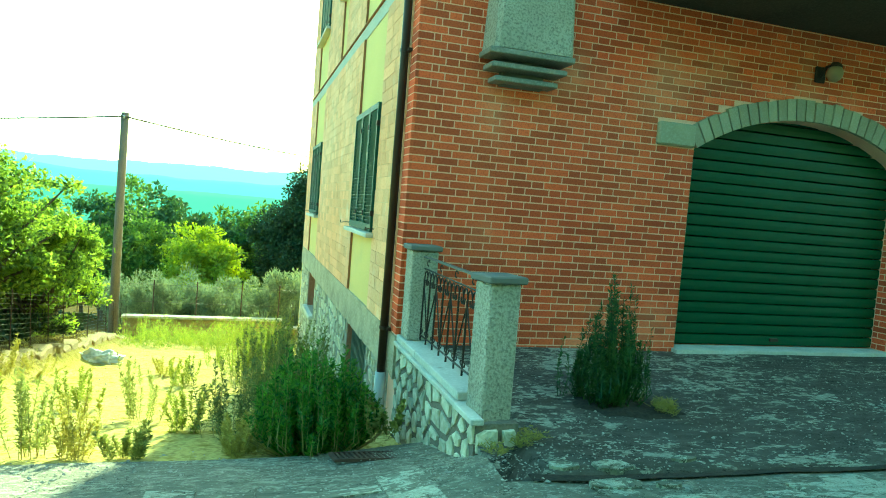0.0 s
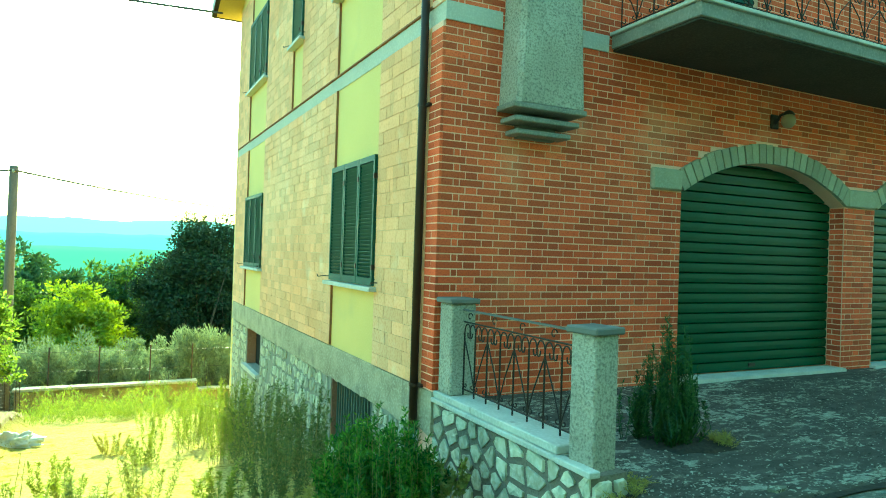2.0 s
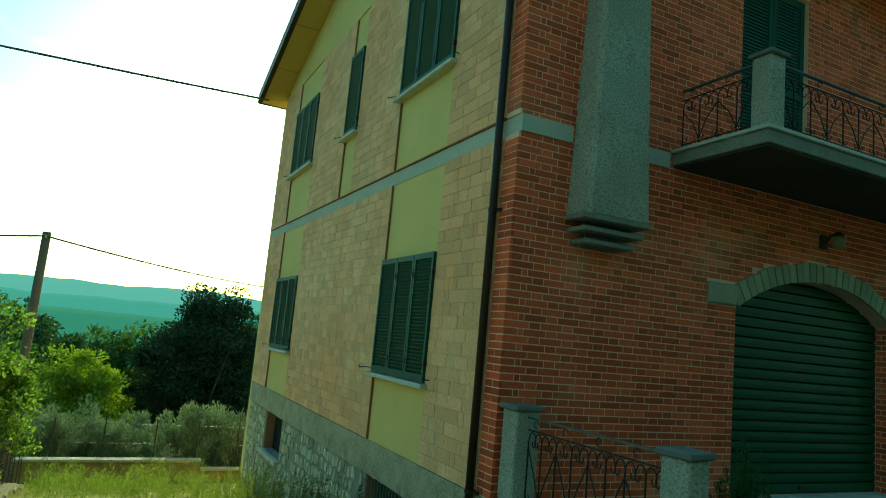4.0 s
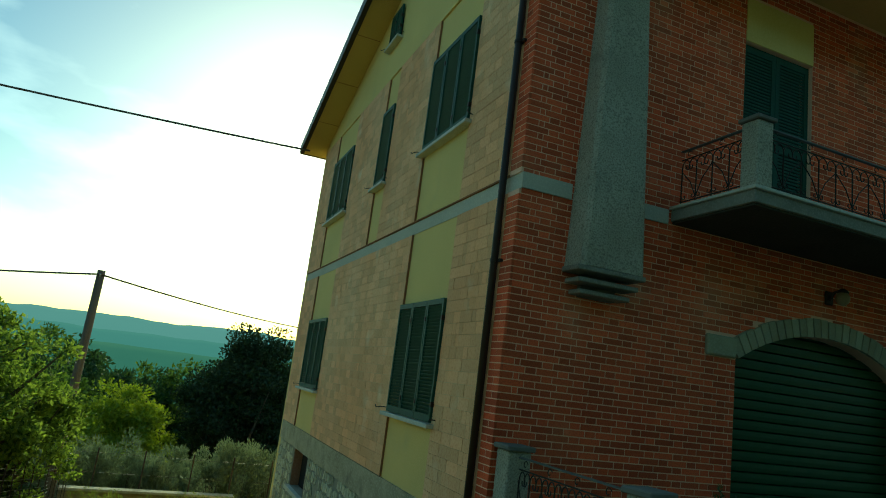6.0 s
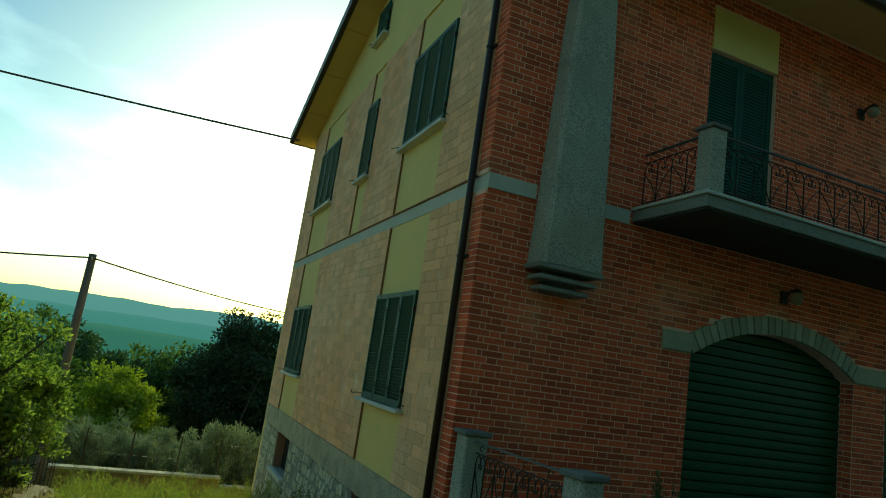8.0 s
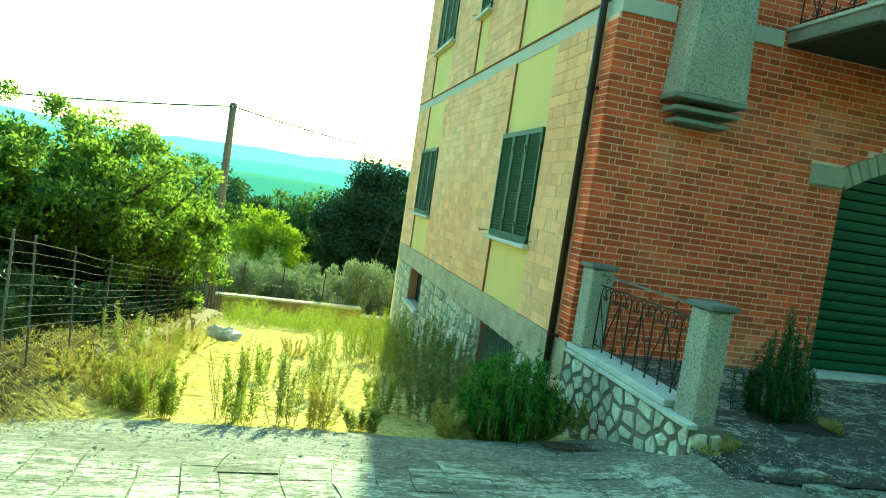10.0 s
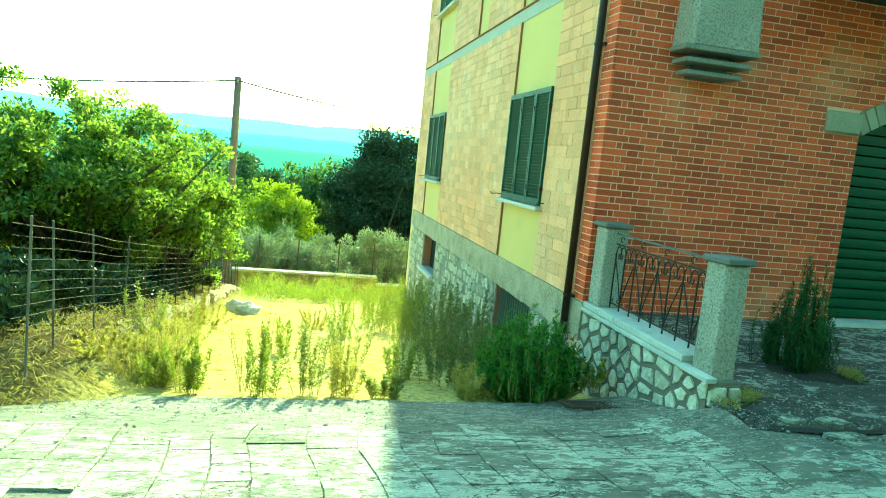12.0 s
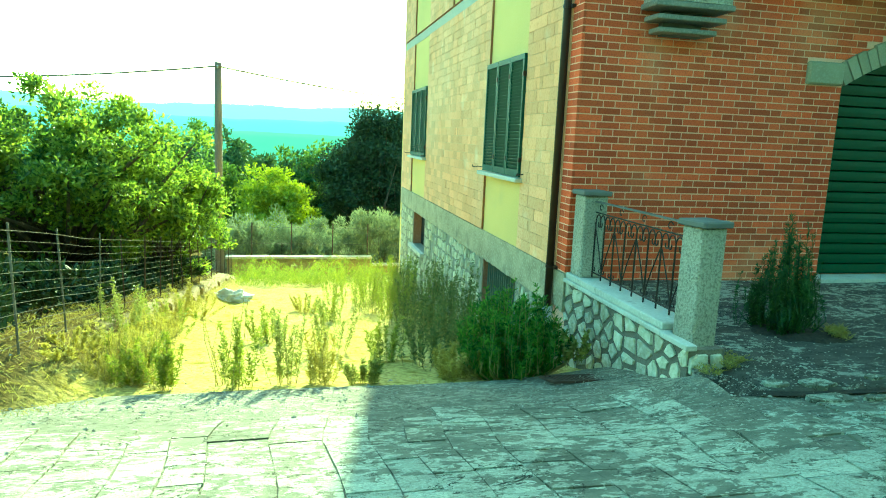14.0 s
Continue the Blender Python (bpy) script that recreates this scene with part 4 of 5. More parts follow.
for px, py, half, turn, zb, zt in ((0.13, -0.175, 0.125, 0, 0.547, 1.385), (0.150, -2.12, 0.113, 9, 0.30, 1.335)):
    pil = thing("gate_pillar", (px, py, zb), "square pebbledash pillar with a thin grey slab cap", "pillar", "railing pillars")
    spin = Matrix.Translation((px, py, 0)) @ Matrix.Rotation(radians(turn), 4, 'Z')
    b = boxm(-half, half, -half, half, zb, zt, 0.012)
    b.transform(spin)
    part("shaft", b, PEBBLE, pil)
    b = boxm(-half - 0.03, half + 0.03, -half - 0.03, half + 0.03, zt + 0.001, zt + 0.05, 0.01)
    b.transform(spin)
    part("cap", b, DARKSTONE, pil, "grey slab cap")
railing("corner_railing", (0.13, -0.31), (0.13, -2.0), 0.56, 1.34, None, "short scrolled wrought-iron railing between pillars", 0.21)

# ---- plants ----
def weed(name, x, y, h, n_stems, material, label, spread=0.25, leaf=0.05, wid=0.012, per=26, seed=1, z=None, lean=0.2, group="yard weeds", droop=0.0, taper=0.45):
    rng = np.random.default_rng(seed)
    z = land(x, y) - 0.03 if z is None else z
    th = thing(name, (x, y, z), label, "plant", group)
    bm = bmesh.new()
    cs, ax = [], []
    for k in range(n_stems):
        a = rng.uniform(0, 2 * math.pi)
        r = spread * math.sqrt(rng.uniform(0, 1))
        base = np.array([x + 0.7 * r * math.cos(a), y + 0.7 * r * math.sin(a), z])
        hh = h * rng.uniform(0.55, 1.05)
        tip = base + np.array([taper * r * math.cos(a) + rng.normal(0, lean * 0.2), taper * r * math.sin(a) + rng.normal(0, lean * 0.2), hh])
        mid = (base + tip) / 2 + np.array([rng.normal(0, 0.03), rng.normal(0, 0.03), 0.05 * hh])
        tube(bm, [base, mid, tip], [0.0034, 0.0026, 0.0014], 3, False)
        for j in range(per):
            t = rng.uniform(0.12, 1.0)
            p = base * (1 - t) ** 2 + 2 * mid * t * (1 - t) + tip * t * t
            d = ball_points(rng, 1)[0]
            d[2] = abs(d[2]) * 0.6 + 0.25 - droop
            sz = leaf * (1.25 - 0.7 * t)
            cs.append(p + d * sz * 0.5)
            ax.append(d)
    tagged(part("stalk", bm, STEM if material is not L_FEATHER else L_FEATHER, th), kind="stuff")
    leaves("foliage", cs, ax, leaf, wid, material, th, seed=seed)
    return th


def shrub(name, x, y, z, rx, ry, h, material, n, leaf, wid, label, seed=1, clumps=18, category="shrub", group="", trunk=0.05, base=0.25, upright=0.4):
    """A bushy crown of leaf clumps on several stems."""
    rng = np.random.default_rng(seed)
    th = thing(name, (x, y, z), label, category, group)
    bm = bmesh.new()
    cs, ax = [], []
    for k in range(clumps):
        d = ball_points(rng, 1)[0]
        q = rng.uniform(0.35, 0.95)
        c = np.array([x + d[0] * rx * q, y + d[1] * ry * q, z + h * (base + (1 - base) * 0.5) + d[2] * h * (1 - base) * 0.5 * q])
        r = rng.uniform(0.22, 0.42)
        s0 = np.array([x + d[0] * 0.15 * rx, y + d[1] * 0.15 * ry, z - 0.03])
        m = (s0 + c) / 2 + np.array([rng.normal(0, 0.05) * rx, rng.normal(0, 0.05) * ry, 0.1 * h])
        tube(bm, [s0, m, c], [trunk, trunk * 0.6, trunk * 0.2], 5, False)
        m_ = n // clumps
        dd = ball_points(rng, m_)
        rr = rng.uniform(0.2, 1.0, (m_, 1)) ** 0.5
        cs.append(c + dd * rr * np.array([rx * r, ry * r, h * r * 0.6]))
        a = dd.copy()
        a[:, 2] += upright
        ax.append(a)
    part("trunk", bm, BARK, th)
    leaves("crown", np.concatenate(cs), np.concatenate(ax), leaf, wid, material, th, seed=seed, spread=0.5)
    return th


def tree(name, x, y, z, trunk_h, r, h, material, n, leaf, wid, label, seed=1, clumps=60, squash=1.0, droop=0.0, group="trees", category="tree", fill=0.45, clump=(0.22, 0.38)):
    """Tapered trunk, limbs, and a crown of leaf clumps round the limbs' ends."""
    rng = np.random.default_rng(seed)
    th = thing(name, (x, y, z), label, category, group)
    bm = bmesh.new()
    tr = max(0.05, r * 0.07)
    top = np.array([x + rng.normal(0, 0.1), y + rng.normal(0, 0.1), z + trunk_h])
    tube(bm, [(x, y, z - 0.2), ((x + top[0]) / 2 + 0.05, (y + top[1]) / 2, z + trunk_h * 0.5), tuple(top)], [tr * 1.3, tr, tr * 0.8], 9)
    cs, ax = [], []
    for k in range(clumps):
        d = ball_points(rng, 1)[0]
        q = rng.uniform(fill, 1.0)
        bumpy = 1 + 0.22 * noise.noise((d[0] * 2.2 + seed, d[1] * 2.2, d[2] * 2.2))
        c = np.array([x + d[0] * r * q * bumpy, y + d[1] * r * q * bumpy, z + trunk_h * 0.7 + (h - trunk_h * 0.7) * 0.5 + d[2] * (h - trunk_h * 0.7) * 0.5 * q * bumpy])
        if k % 3 == 0:
            m = (top + c) / 2 + rng.normal(0, 0.08 * r, 3)
            tube(bm, [tuple(top - np.array([0, 0, 0.2])), tuple(m), tuple(c)], [tr * 0.5, tr * 0.28, tr * 0.06], 5, False)
        m_ = n // clumps
        cr = r * rng.uniform(*clump)
        dd = ball_points(rng, m_)
        rr = rng.uniform(0.1, 1.0, (m_, 1)) ** 0.6
        pts = c + dd * rr * np.array([cr, cr, cr * 0.7])
        cs.append(pts)
        a = dd * 0.7
        a[:, 2] += 0.2 - droop
        ax.append(a)
    part("trunk", bm, BARK, th)
    leaves("crown", np.concatenate(cs), np.concatenate(ax), leaf, wid, material, th, seed=seed, spread=0.6)
    return th


# bush by the wall and plant on the forecourt
def sprig_bush(name, x, y, z, rx, ry, h, material, stems, per, leaf, wid, label, category, seed, column=0.0, low=0.05, stalk=None, group=""):
    """Leafy shoots rising from one root and fanning out to an uneven dome; column draws the tips together over the root."""
    rng = np.random.default_rng(seed)
    th = thing(name, (x, y, z), label, category, group)
    bm = bmesh.new()
    cs, ax = [], []
    for k in range(stems):
        a, q = rng.uniform(0, 2 * math.pi), math.sqrt(rng.uniform(0, 1))
        hh = h * (1 - (0.50 + 0.22 * column) * q ** 2.2) * rng.uniform(0.74 - 0.22 * column, 1.06) * (1 + 0.10 * math.sin(2 * a + seed))
        base = np.array([x + rx * q * (0.48 + 0.37 * column) * math.cos(a), y + ry * q * (0.48 + 0.37 * column) * math.sin(a), z])
        tip = np.array([x + rx * q * (1 - 0.42 * column) * math.cos(a), y + ry * q * (1 - 0.42 * column) * math.sin(a), z + hh]) + rng.normal(0, 0.03, 3)
        mid = (base + tip) / 2 + np.array([math.cos(a) * rx * q, math.sin(a) * ry * q, 0]) * 0.28 + rng.normal(0, 0.02, 3)
        tube(bm, [tuple(base), tuple(mid), tuple(tip)], [0.006, 0.004, 0.002], 3, False)
        t = rng.uniform(low, 1.0, (per, 1)) ** 0.8
        p = base * (1 - t) ** 2 + 2 * mid * t * (1 - t) + tip * t * t
        d = ball_points(rng, per)
        d[:, 2] = np.abs(d[:, 2]) * 0.7 + 0.35
        cs.append(p + d * leaf * 0.45)
        ax.append(d)
    tagged(part("stalk", bm, stalk or STEM, th), kind="stuff")
    leaves("foliage", np.concatenate(cs), np.concatenate(ax), leaf, wid, material, th, seed=seed, spread=0.25)
    return th


sprig_bush("green_bush", -0.82, -0.70, -0.36, 0.53, 0.53, 0.88, L_BUSH, 190, 100, 0.062, 0.0135, "dense green leafy bush beside the low wall", "bush", 3)
sprig_bush("forecourt_plant", 1.36, -1.58, 0.32, 0.33, 0.33, 1.02, L_FEATHER, 84, 140, 0.046, 0.0085, "feathery dark green plant growing from a crack in the concrete", "plant", 11, 0.58, 0.02, L_FEATHER, "forecourt plants")
weed("forecourt_sprig", 1.78, -1.52, 0.62, 3, L_FEATHER, "thin dark sprig beside the feathery plant", 0.05, 0.04, 0.010, 40, 15, z=0.34, group="forecourt plants")
weed("forecourt_sprig", 1.02, -1.45, 0.62, 3, L_FEATHER, "thin dark sprig beside the feathery plant", 0.05, 0.04, 0.010, 40, 16, z=0.34, group="forecourt plants")
weed("dry_tuft", 1.74, -1.84, 0.11, 34, L_DRY, "small straw-coloured dry tuft beside the plant", 0.11, 0.07, 0.006, 10, 12, z=0.33, group="forecourt plants")

weed("dry_tuft", -4.62, -3.3, 0.10, 34, L_DRY, "small straw-coloured dry tuft growing between slabs", 0.13, 0.05, 0.008, 10, 13, z=road_z(-4.5, -3.3), group="road tufts")

weed("small_weed", -0.32, -0.92, 0.32, 16, L_WEEDG, "small round-leaved weed at the foot of the low wall", 0.22, 0.05, 0.032, 26, 14, z=road_z(-0.32, -1.16) - 0.02)

# tall weeds along the wall and over the yard
rng0 = np.random.default_rng(8)
for k, (x, y, h, s, m) in enumerate(((-0.75, 0.5, 0.75, 0.30, L_SHADY), (-1.05, 1.2, 0.9, 0.3, L_SHADY), (-0.7, 1.9, 1.1, 0.32, L_SHADY), (-1.2, 2.4, 1.15, 0.32, L_SHADY), (-0.8, 3.2, 1.1, 0.3, L_SHADY),
                                     (-1.3, 3.9, 1.1, 0.3, L_WEED), (-0.8, 4.8, 1.15, 0.4, L_WEED), (-1.5, 5.8, 1.05, 0.42, L_WEED), (-0.9, 6.6, 1.2, 0.42, L_WEED), (-1.7, 7.4, 1.0, 0.42, L_WEED),
                                     (-2.4, 1.4, 0.75, 0.22, L_WEEDG), (-1.9, 0.4, 0.5, 0.2, L_WEED), (-2.93, -0.70, 0.74, 0.13, L_WEEDG), (-3.32, -0.78, 0.62, 0.16, L_WEED), (-2.24, -0.85, 0.30, 0.12, L_WEEDG), (-1.5, 0.0, 0.7, 0.3, L_SHADY), (-0.6, 2.6, 1.1, 0.3, L_SHADY), (-0.9, 5.7, 1.1, 0.3, L_WEED), (-0.6, 7.7, 1.1, 0.3, L_WEED), (-3.2, 2.3, 0.5, 0.25, L_WEED), (-2.2, 4.5, 0.5, 0.25, L_WEED),
                                     (-2.62, -0.75, 0.5, 0.14, L_DRY), (-4.45, 0.2, 0.42, 0.22, L_WEED), (-4.7, 1.3, 0.65, 0.22, L_WEEDG), (-4.25, -0.5, 0.38, 0.22, L_WEED),
                                     (-4.5, 2.6, 0.6, 0.3, L_WEED), (-4.6, 4.0, 0.6, 0.3, L_DRY), (-1.4, -0.75, 0.35, 0.2, L_DRY), (-4.75, -0.5, 0.20, 0.24, L_DRY), (-4.7, 0.5, 0.24, 0.28, L_DRY), (-4.65, 1.9, 0.35, 0.35, L_DRY), (-4.6, 3.3, 0.35, 0.35, L_DRY), (-4.5, 5.2, 0.3, 0.35, L_DRY), (-3.95, -0.75, 0.5, 0.11, L_WEED), (-1.1, 8.6, 0.9, 0.35, L_WEED), (-0.6, 9.6, 0.9, 0.35, L_WEED), (-1.9, 9.3, 0.7, 0.3, L_WEED), (-2.7, 6.2, 0.35, 0.25, L_DRY))):
    weed("tall_weed", x, y, h, 22 if x > -1.7 else 14, m, "tall thin-leaved weed growing from dry gravel" if m is not L_DRY else "dry straw-coloured weed on the gravel", s * 1.15, 0.054, 0.0105, 110 if x > -1.7 else 105, 20 + k)

sprig_bush("dry_bush", -4.42, -0.15, land(-4.42, -0.15) - 0.02, 0.52, 0.62, 0.50, L_DRY, 150, 34, 0.06, 0.007, "straw-coloured dry bush of thin twigs at the fence", "bush", 71)
sprig_bush("dry_bush", -4.55, 1.35, land(-4.55, 1.35) - 0.02, 0.40, 0.7, 0.42, L_DRY, 110, 30, 0.06, 0.007, "straw-coloured dry bush of thin twigs at the fence", "bush", 72)
weed("bare_weed", -3.44, -0.62, 0.80, 12, L_DRY, "bare brown seed-headed weed stalks at the ramp edge", 0.15, 0.026, 0.010, 26, 73, lean=0.6)

# hedge of weeds before the end wall: too many to count
cs, ax = [], []
rngw = np.random.default_rng(31)
for k in range(520):
    x, y = rngw.uniform(-4.6, -0.2), rngw.uniform(13.2, 17.3)
    if x < -3.6 and y < 11:
        continue
    h = rngw.uniform(0.12, 0.85) * (0.6 + 0.6 * (noise.noise((x * 0.9, y * 0.9, 3)) + 0.5))
    z = land(x, y)
    for j in range(16):
        t = rngw.uniform(0.1, 1)
        cs.append((x + rngw.normal(0, 0.07), y + rngw.normal(0, 0.07), z + h * t))
        ax.append((rngw.normal(0, 0.4), rngw.normal(0, 0.4), 0.8))
far_weeds = leaves("yard_grass", cs, ax, 0.13, 0.02, L_WEED, None, seed=5)
tagged(far_weeds, "band of yellow-green weeds before the end wall", "grass", kind="stuff")
cs, ax = [], []
for k in range(5200):
    x, y = rngw.uniform(-4.9, -0.1), rngw.uniform(-1.1, 13.5)
    if noise.noise((x * 0.8, y * 0.8, 9)) < 0.02 and rngw.uniform() < 0.85:
        continue
    cs.append((x, y, land(x, y) + 0.035))
    ax.append((rngw.normal(0, 0.8), rngw.normal(0, 0.8), 0.6))
for k in range(11000):
    x, y = rngw.uniform(-6.0, -4.25), -2.2 + 14 * rngw.uniform() ** 1.5
    cs.append((x, y, land(x, y) + rngw.uniform(0.01, 0.12)))
    ax.append((rngw.normal(0, 0.7), rngw.normal(0, 0.7), 0.7))
tagged(leaves("dry_grass", cs, ax, 0.065, 0.005, L_DRY, None, seed=6), "sparse dry straw grass on the yard", "grass", kind="stuff")

# ---- end wall, fence and pole ----
end_wall = thing("garden_wall", (-2.5, 17.7, -3.3), "low old brick and stone wall with pale concrete coping", "wall")
part("masonry", boxm(-5.2, -0.1, 17.6, 17.85, -3.8, -2.65), KERBSTONE, end_wall)
part("masonry", boxm(-0.098, 4.0, 17.62, 17.85, -3.8, -2.92), KERBSTONE, end_wall)
part("coping", boxm(-5.25, -0.08, 17.52, 17.92, -2.648, -2.57, 0.01), CONCRETE, end_wall, "pale concrete coping")
part("coping", boxm(-0.078, 4.0, 17.55, 17.90, -2.918, -2.85, 0.01), CONCRETE, end_wall, "pale concrete coping")

kerb = thing("fence_kerb", (-4.95, 6, -1), "low broken earth-stained stone kerb under the wire fence", "kerb")
random.seed(9)
y = 0.9
while y < 16.0:
    ln = random.uniform(0.35, 0.8)
    zz = land(-5.0, y + ln / 2)
    part("kerb_stone", boxm(-5.04 + random.uniform(-0.02, 0.02), -4.72 + random.uniform(-0.05, 0.05), y, y + ln - 0.03, zz - 0.5, zz - 0.05 + random.uniform(-0.06, 0.04), 0.035), KERBSTONE, kerb)
    y += ln

fence = thing("wire_fence", (-4.95, 6, -1), "sagging wire mesh fence on thin rusty angle posts", "fence")
ys = [-0.93 + 1.1 * k for k in range(17)]
FH = 0.93


def fence_z(y):
    return land(-4.9, max(y, -0.4)) + 0.17 * max(0.0, -0.4 - y)


for k, y in enumerate([-1.5] + ys):
    z = fence_z(y)
    lean = random.uniform(-0.03, 0.03)
    b = bmesh.new()
    tube(b, [(-4.95, y, min(z, land(-4.9, y)) - 0.1), (-4.95 + lean, y + lean, z + FH + 0.08)], 0.010, 6)
    # nearest posts get paler steel: the light on them is put into the colour
    part("fence_post", b, FENCEPOST if k < 4 else RUST, fence)
for j in range(12):
    pts = []
    for k in range(-3, 4 * (len(ys) - 1) + 1):
        y = ys[0] + 0.275 * k
        pts.append((-4.95, y, fence_z(y) + 0.05 + (FH - 0.03) * j / 11 - 0.006 * math.sin(k * math.pi / 4) ** 2))
    b = bmesh.new()
    tube(b, pts, 0.0024 if j < 11 else 0.0038, 4, False)
    part("wire", b, WIRE, fence, "dull galvanised wire")

pole = thing("utility_pole", (-5.35, 16.9, -3.2), "weathered wooden utility pole carrying thin cables", "pole")
bm = bmesh.new()
tube(bm, [(-5.37, 16.9, -3.4), (-5.35, 16.9, 0.5), (-5.32, 16.9, 3.98)], [0.15, 0.13, 0.115], 12)
part("post", bm, WOOD, pole, smooth=True)
bm = bmesh.new()
tube(bm, [(-5.32, 16.78, 3.80), (-5.32, 16.70, 3.86)], 0.03, 8)
part("insulator", bm, PVC, pole)


def cable(p0, p1, sag, r=0.028):
    p0, p1 = Vector(p0), Vector(p1)
    bm = bmesh.new()
    tube(bm, [p0.lerp(p1, k / 24) - Vector((0, 0, 4 * sag * (k / 24) * (1 - k / 24))) for k in range(25)], r, 5)
    c = thing("overhead_cable", p0, "thin dark overhead cable strung from the pole or eaves", "cable", "overhead cables")
    part("strand", bm, WIRE, c)


cable((-5.32, 16.72, 3.85), (-26.0, 22.0, 3.5), 0.55)
cable((-5.32, 16.72, 3.85), (9.0, 33.0, 4.0), 0.35)
cable((-0.45, 11.8, 7.72), (-26.0, 14.0, 8.3), 0.25)

sack = thing("white_sack", (-4.3, 8.9, land(-4.3, 8.9)), "crumpled white plastic sack lying on the gravel", "sack")
bm = bmesh.new()
bmesh.ops.create_icosphere(bm, subdivisions=5, radius=1.0)
for v in bm.verts:
    d = 0.85 + 0.55 * noise.noise(v.co * 2.3) + 0.35 * abs(noise.noise(v.co * 4)) + 0.16 * abs(noise.noise(v.co * 9))
    v.co = Vector((v.co.x * 0.42 * d, v.co.y * 0.25 * d, max(-0.02, v.co.z * 0.22 * d))) + Vector((-4.3, 8.9, land(-4.3, 8.9) + 0.05))
part("bag", bm, BAGMAT, sack, smooth=True)

# drain grate
grate = thing("drain_grate", (-0.62, -1.45, -0.1), "rusty iron drain grate at the foot of the wall", "drain grate")
gz = road_z(-0.6, -1.5) + 0.008
ang = Matrix.Translation((-0.55, -1.55, gz)) @ Matrix.Rotation(radians(-12.5), 4, 'X')
bm = bmesh.new()
for c in ((-0.24, 0.24, -0.17, -0.14, 0, 0.02), (-0.24, 0.24, 0.14, 0.17, 0, 0.02), (-0.24, -0.21, -0.14, 0.14, 0, 0.02), (0.21, 0.24, -0.14, 0.14, 0, 0.02)):
    box(bm, *c)
bm.transform(ang)
part("frame", bm, RUST, grate)
for k in range(11):
    b = boxm(-0.195 + 0.037 * k, -0.178 + 0.037 * k, -0.14, 0.14, 0.0, 0.018)
    b.transform(ang)
    part("grate_bar", b, RUST, grate)

# ---- trees and far land ----
tree("fruit_tree", -7.3, 7.6, land(-7.3, 7.6), 0.5, 2.75, 4.0, L_TREE, 52000, 0.115, 0.055, "broad leafy fruit tree, sunlit from behind, over the fence", 41, 300, fill=0.35, clump=(0.08, 0.19))
tree("fruit_tree", -10.3, 6.0, land(-10.3, 6), 0.5, 2.8, 4.2, L_TREE, 34000, 0.115, 0.055, "broad leafy fruit tree behind the fence", 42, 200, fill=0.35, clump=(0.09, 0.2))
tree("fruit_tree", -5.75, 9.6, land(-5.75, 9.6), 0.4, 1.6, 2.9, L_TREE, 18000, 0.11, 0.055, "smaller leafy tree overhanging the fence", 43, 130, fill=0.35, clump=(0.11, 0.22))
tree("holm_oak", 4.4, 52.0, land(4.4, 52), 2.5, 5.0, 14.6, L_DARK, 60000, 0.27, 0.155, "large dark evergreen oak with a dense rounded crown", 44, 170, fill=0.3)
tree("bright_tree", -4.3, 48.0, land(-4.3, 48), 1.5, 3.4, 8.6, L_BRIGHT, 18000, 0.30, 0.16, "yellow-green leafy tree lit by the sun", 45, 100, fill=0.3)
tree("bright_tree", -9.5, 52.0, land(-9.5, 52), 1.5, 3.8, 9.6, L_GREEN, 16000, 0.32, 0.17, "yellow-green leafy tree lit by the sun", 46, 90, fill=0.3)
# undergrowth packed dense and dark to stand for the trees' shade behind the fence
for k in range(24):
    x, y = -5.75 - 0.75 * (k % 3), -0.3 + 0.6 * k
    shrub("undergrowth", x, y, land(x, y) - 0.05, 0.8, 0.8, rng0.uniform(0.45, 0.85), L_DARK, 1500, 0.11, 0.05, "dark leafy undergrowth thickened to stand for the shade beyond the fence", 140 + k, 14, "shrub", "undergrowth", 0.012, 0.05, 0.5)
rngt = np.random.default_rng(77)
for k in range(16):
    x, y = -6.0 + 0.62 * k + rngt.normal(0, 0.2), 20.0 + rngt.uniform(0, 5)
    shrub("olive_shrub", x, y, land(x, y) - 0.1, 1.0, 1.0, rngt.uniform(2.0, 2.8), L_OLIVE, 5600, 0.15, 0.032, "silvery grey-green olive shrub in the garden beyond", 60 + k, 20, "shrub", "olive shrubs", 0.010, 0.05, 1.0)
for k in range(18):
    x, y = -34 + 3.6 * k + rngt.normal(0, 1), 62 + rngt.uniform(0, 40)
    tree("woodland_tree", x, y, land(x, y), 2.0, rngt.uniform(3.8, 5.6), rngt.uniform(12.5, 17.0), L_MID if k % 3 else L_GREEN, 5200, 0.55, 0.30, "rounded woodland tree on the slope below", 90 + k, 60, group="woodland trees")
for k in range(13):
    x, y = -30 + 3.1 * k + rngt.normal(0, 0.8), 66 + rngt.uniform(0, 26)
    tree("woodland_tree", x, y, land(x, y), 2.0, rngt.uniform(3.4, 4.8), rngt.uniform(11.5, 14.0), L_MID, 6000, 0.46, 0.26, "rounded dark green woodland tree on the slope below", 120 + k, 70, group="woodland trees")
cs, ax = [], []
for k in range(260):
    x, y = rngt.uniform(-220, 260), rngt.uniform(150, 560)
    r, z = rngt.uniform(4, 8), land(x, y)
    d = ball_points(rngt, 60)
    cs.append(np.array([x, y, z + 4]) + d * np.array([r, r, r * 0.8]))
    ax.append(d)
tagged(leaves("far_woods", np.concatenate(cs), np.concatenate(ax), 2.6, 1.8, L_MID, None, seed=9), "far woodland covering the valley floor", "woods", kind="stuff")


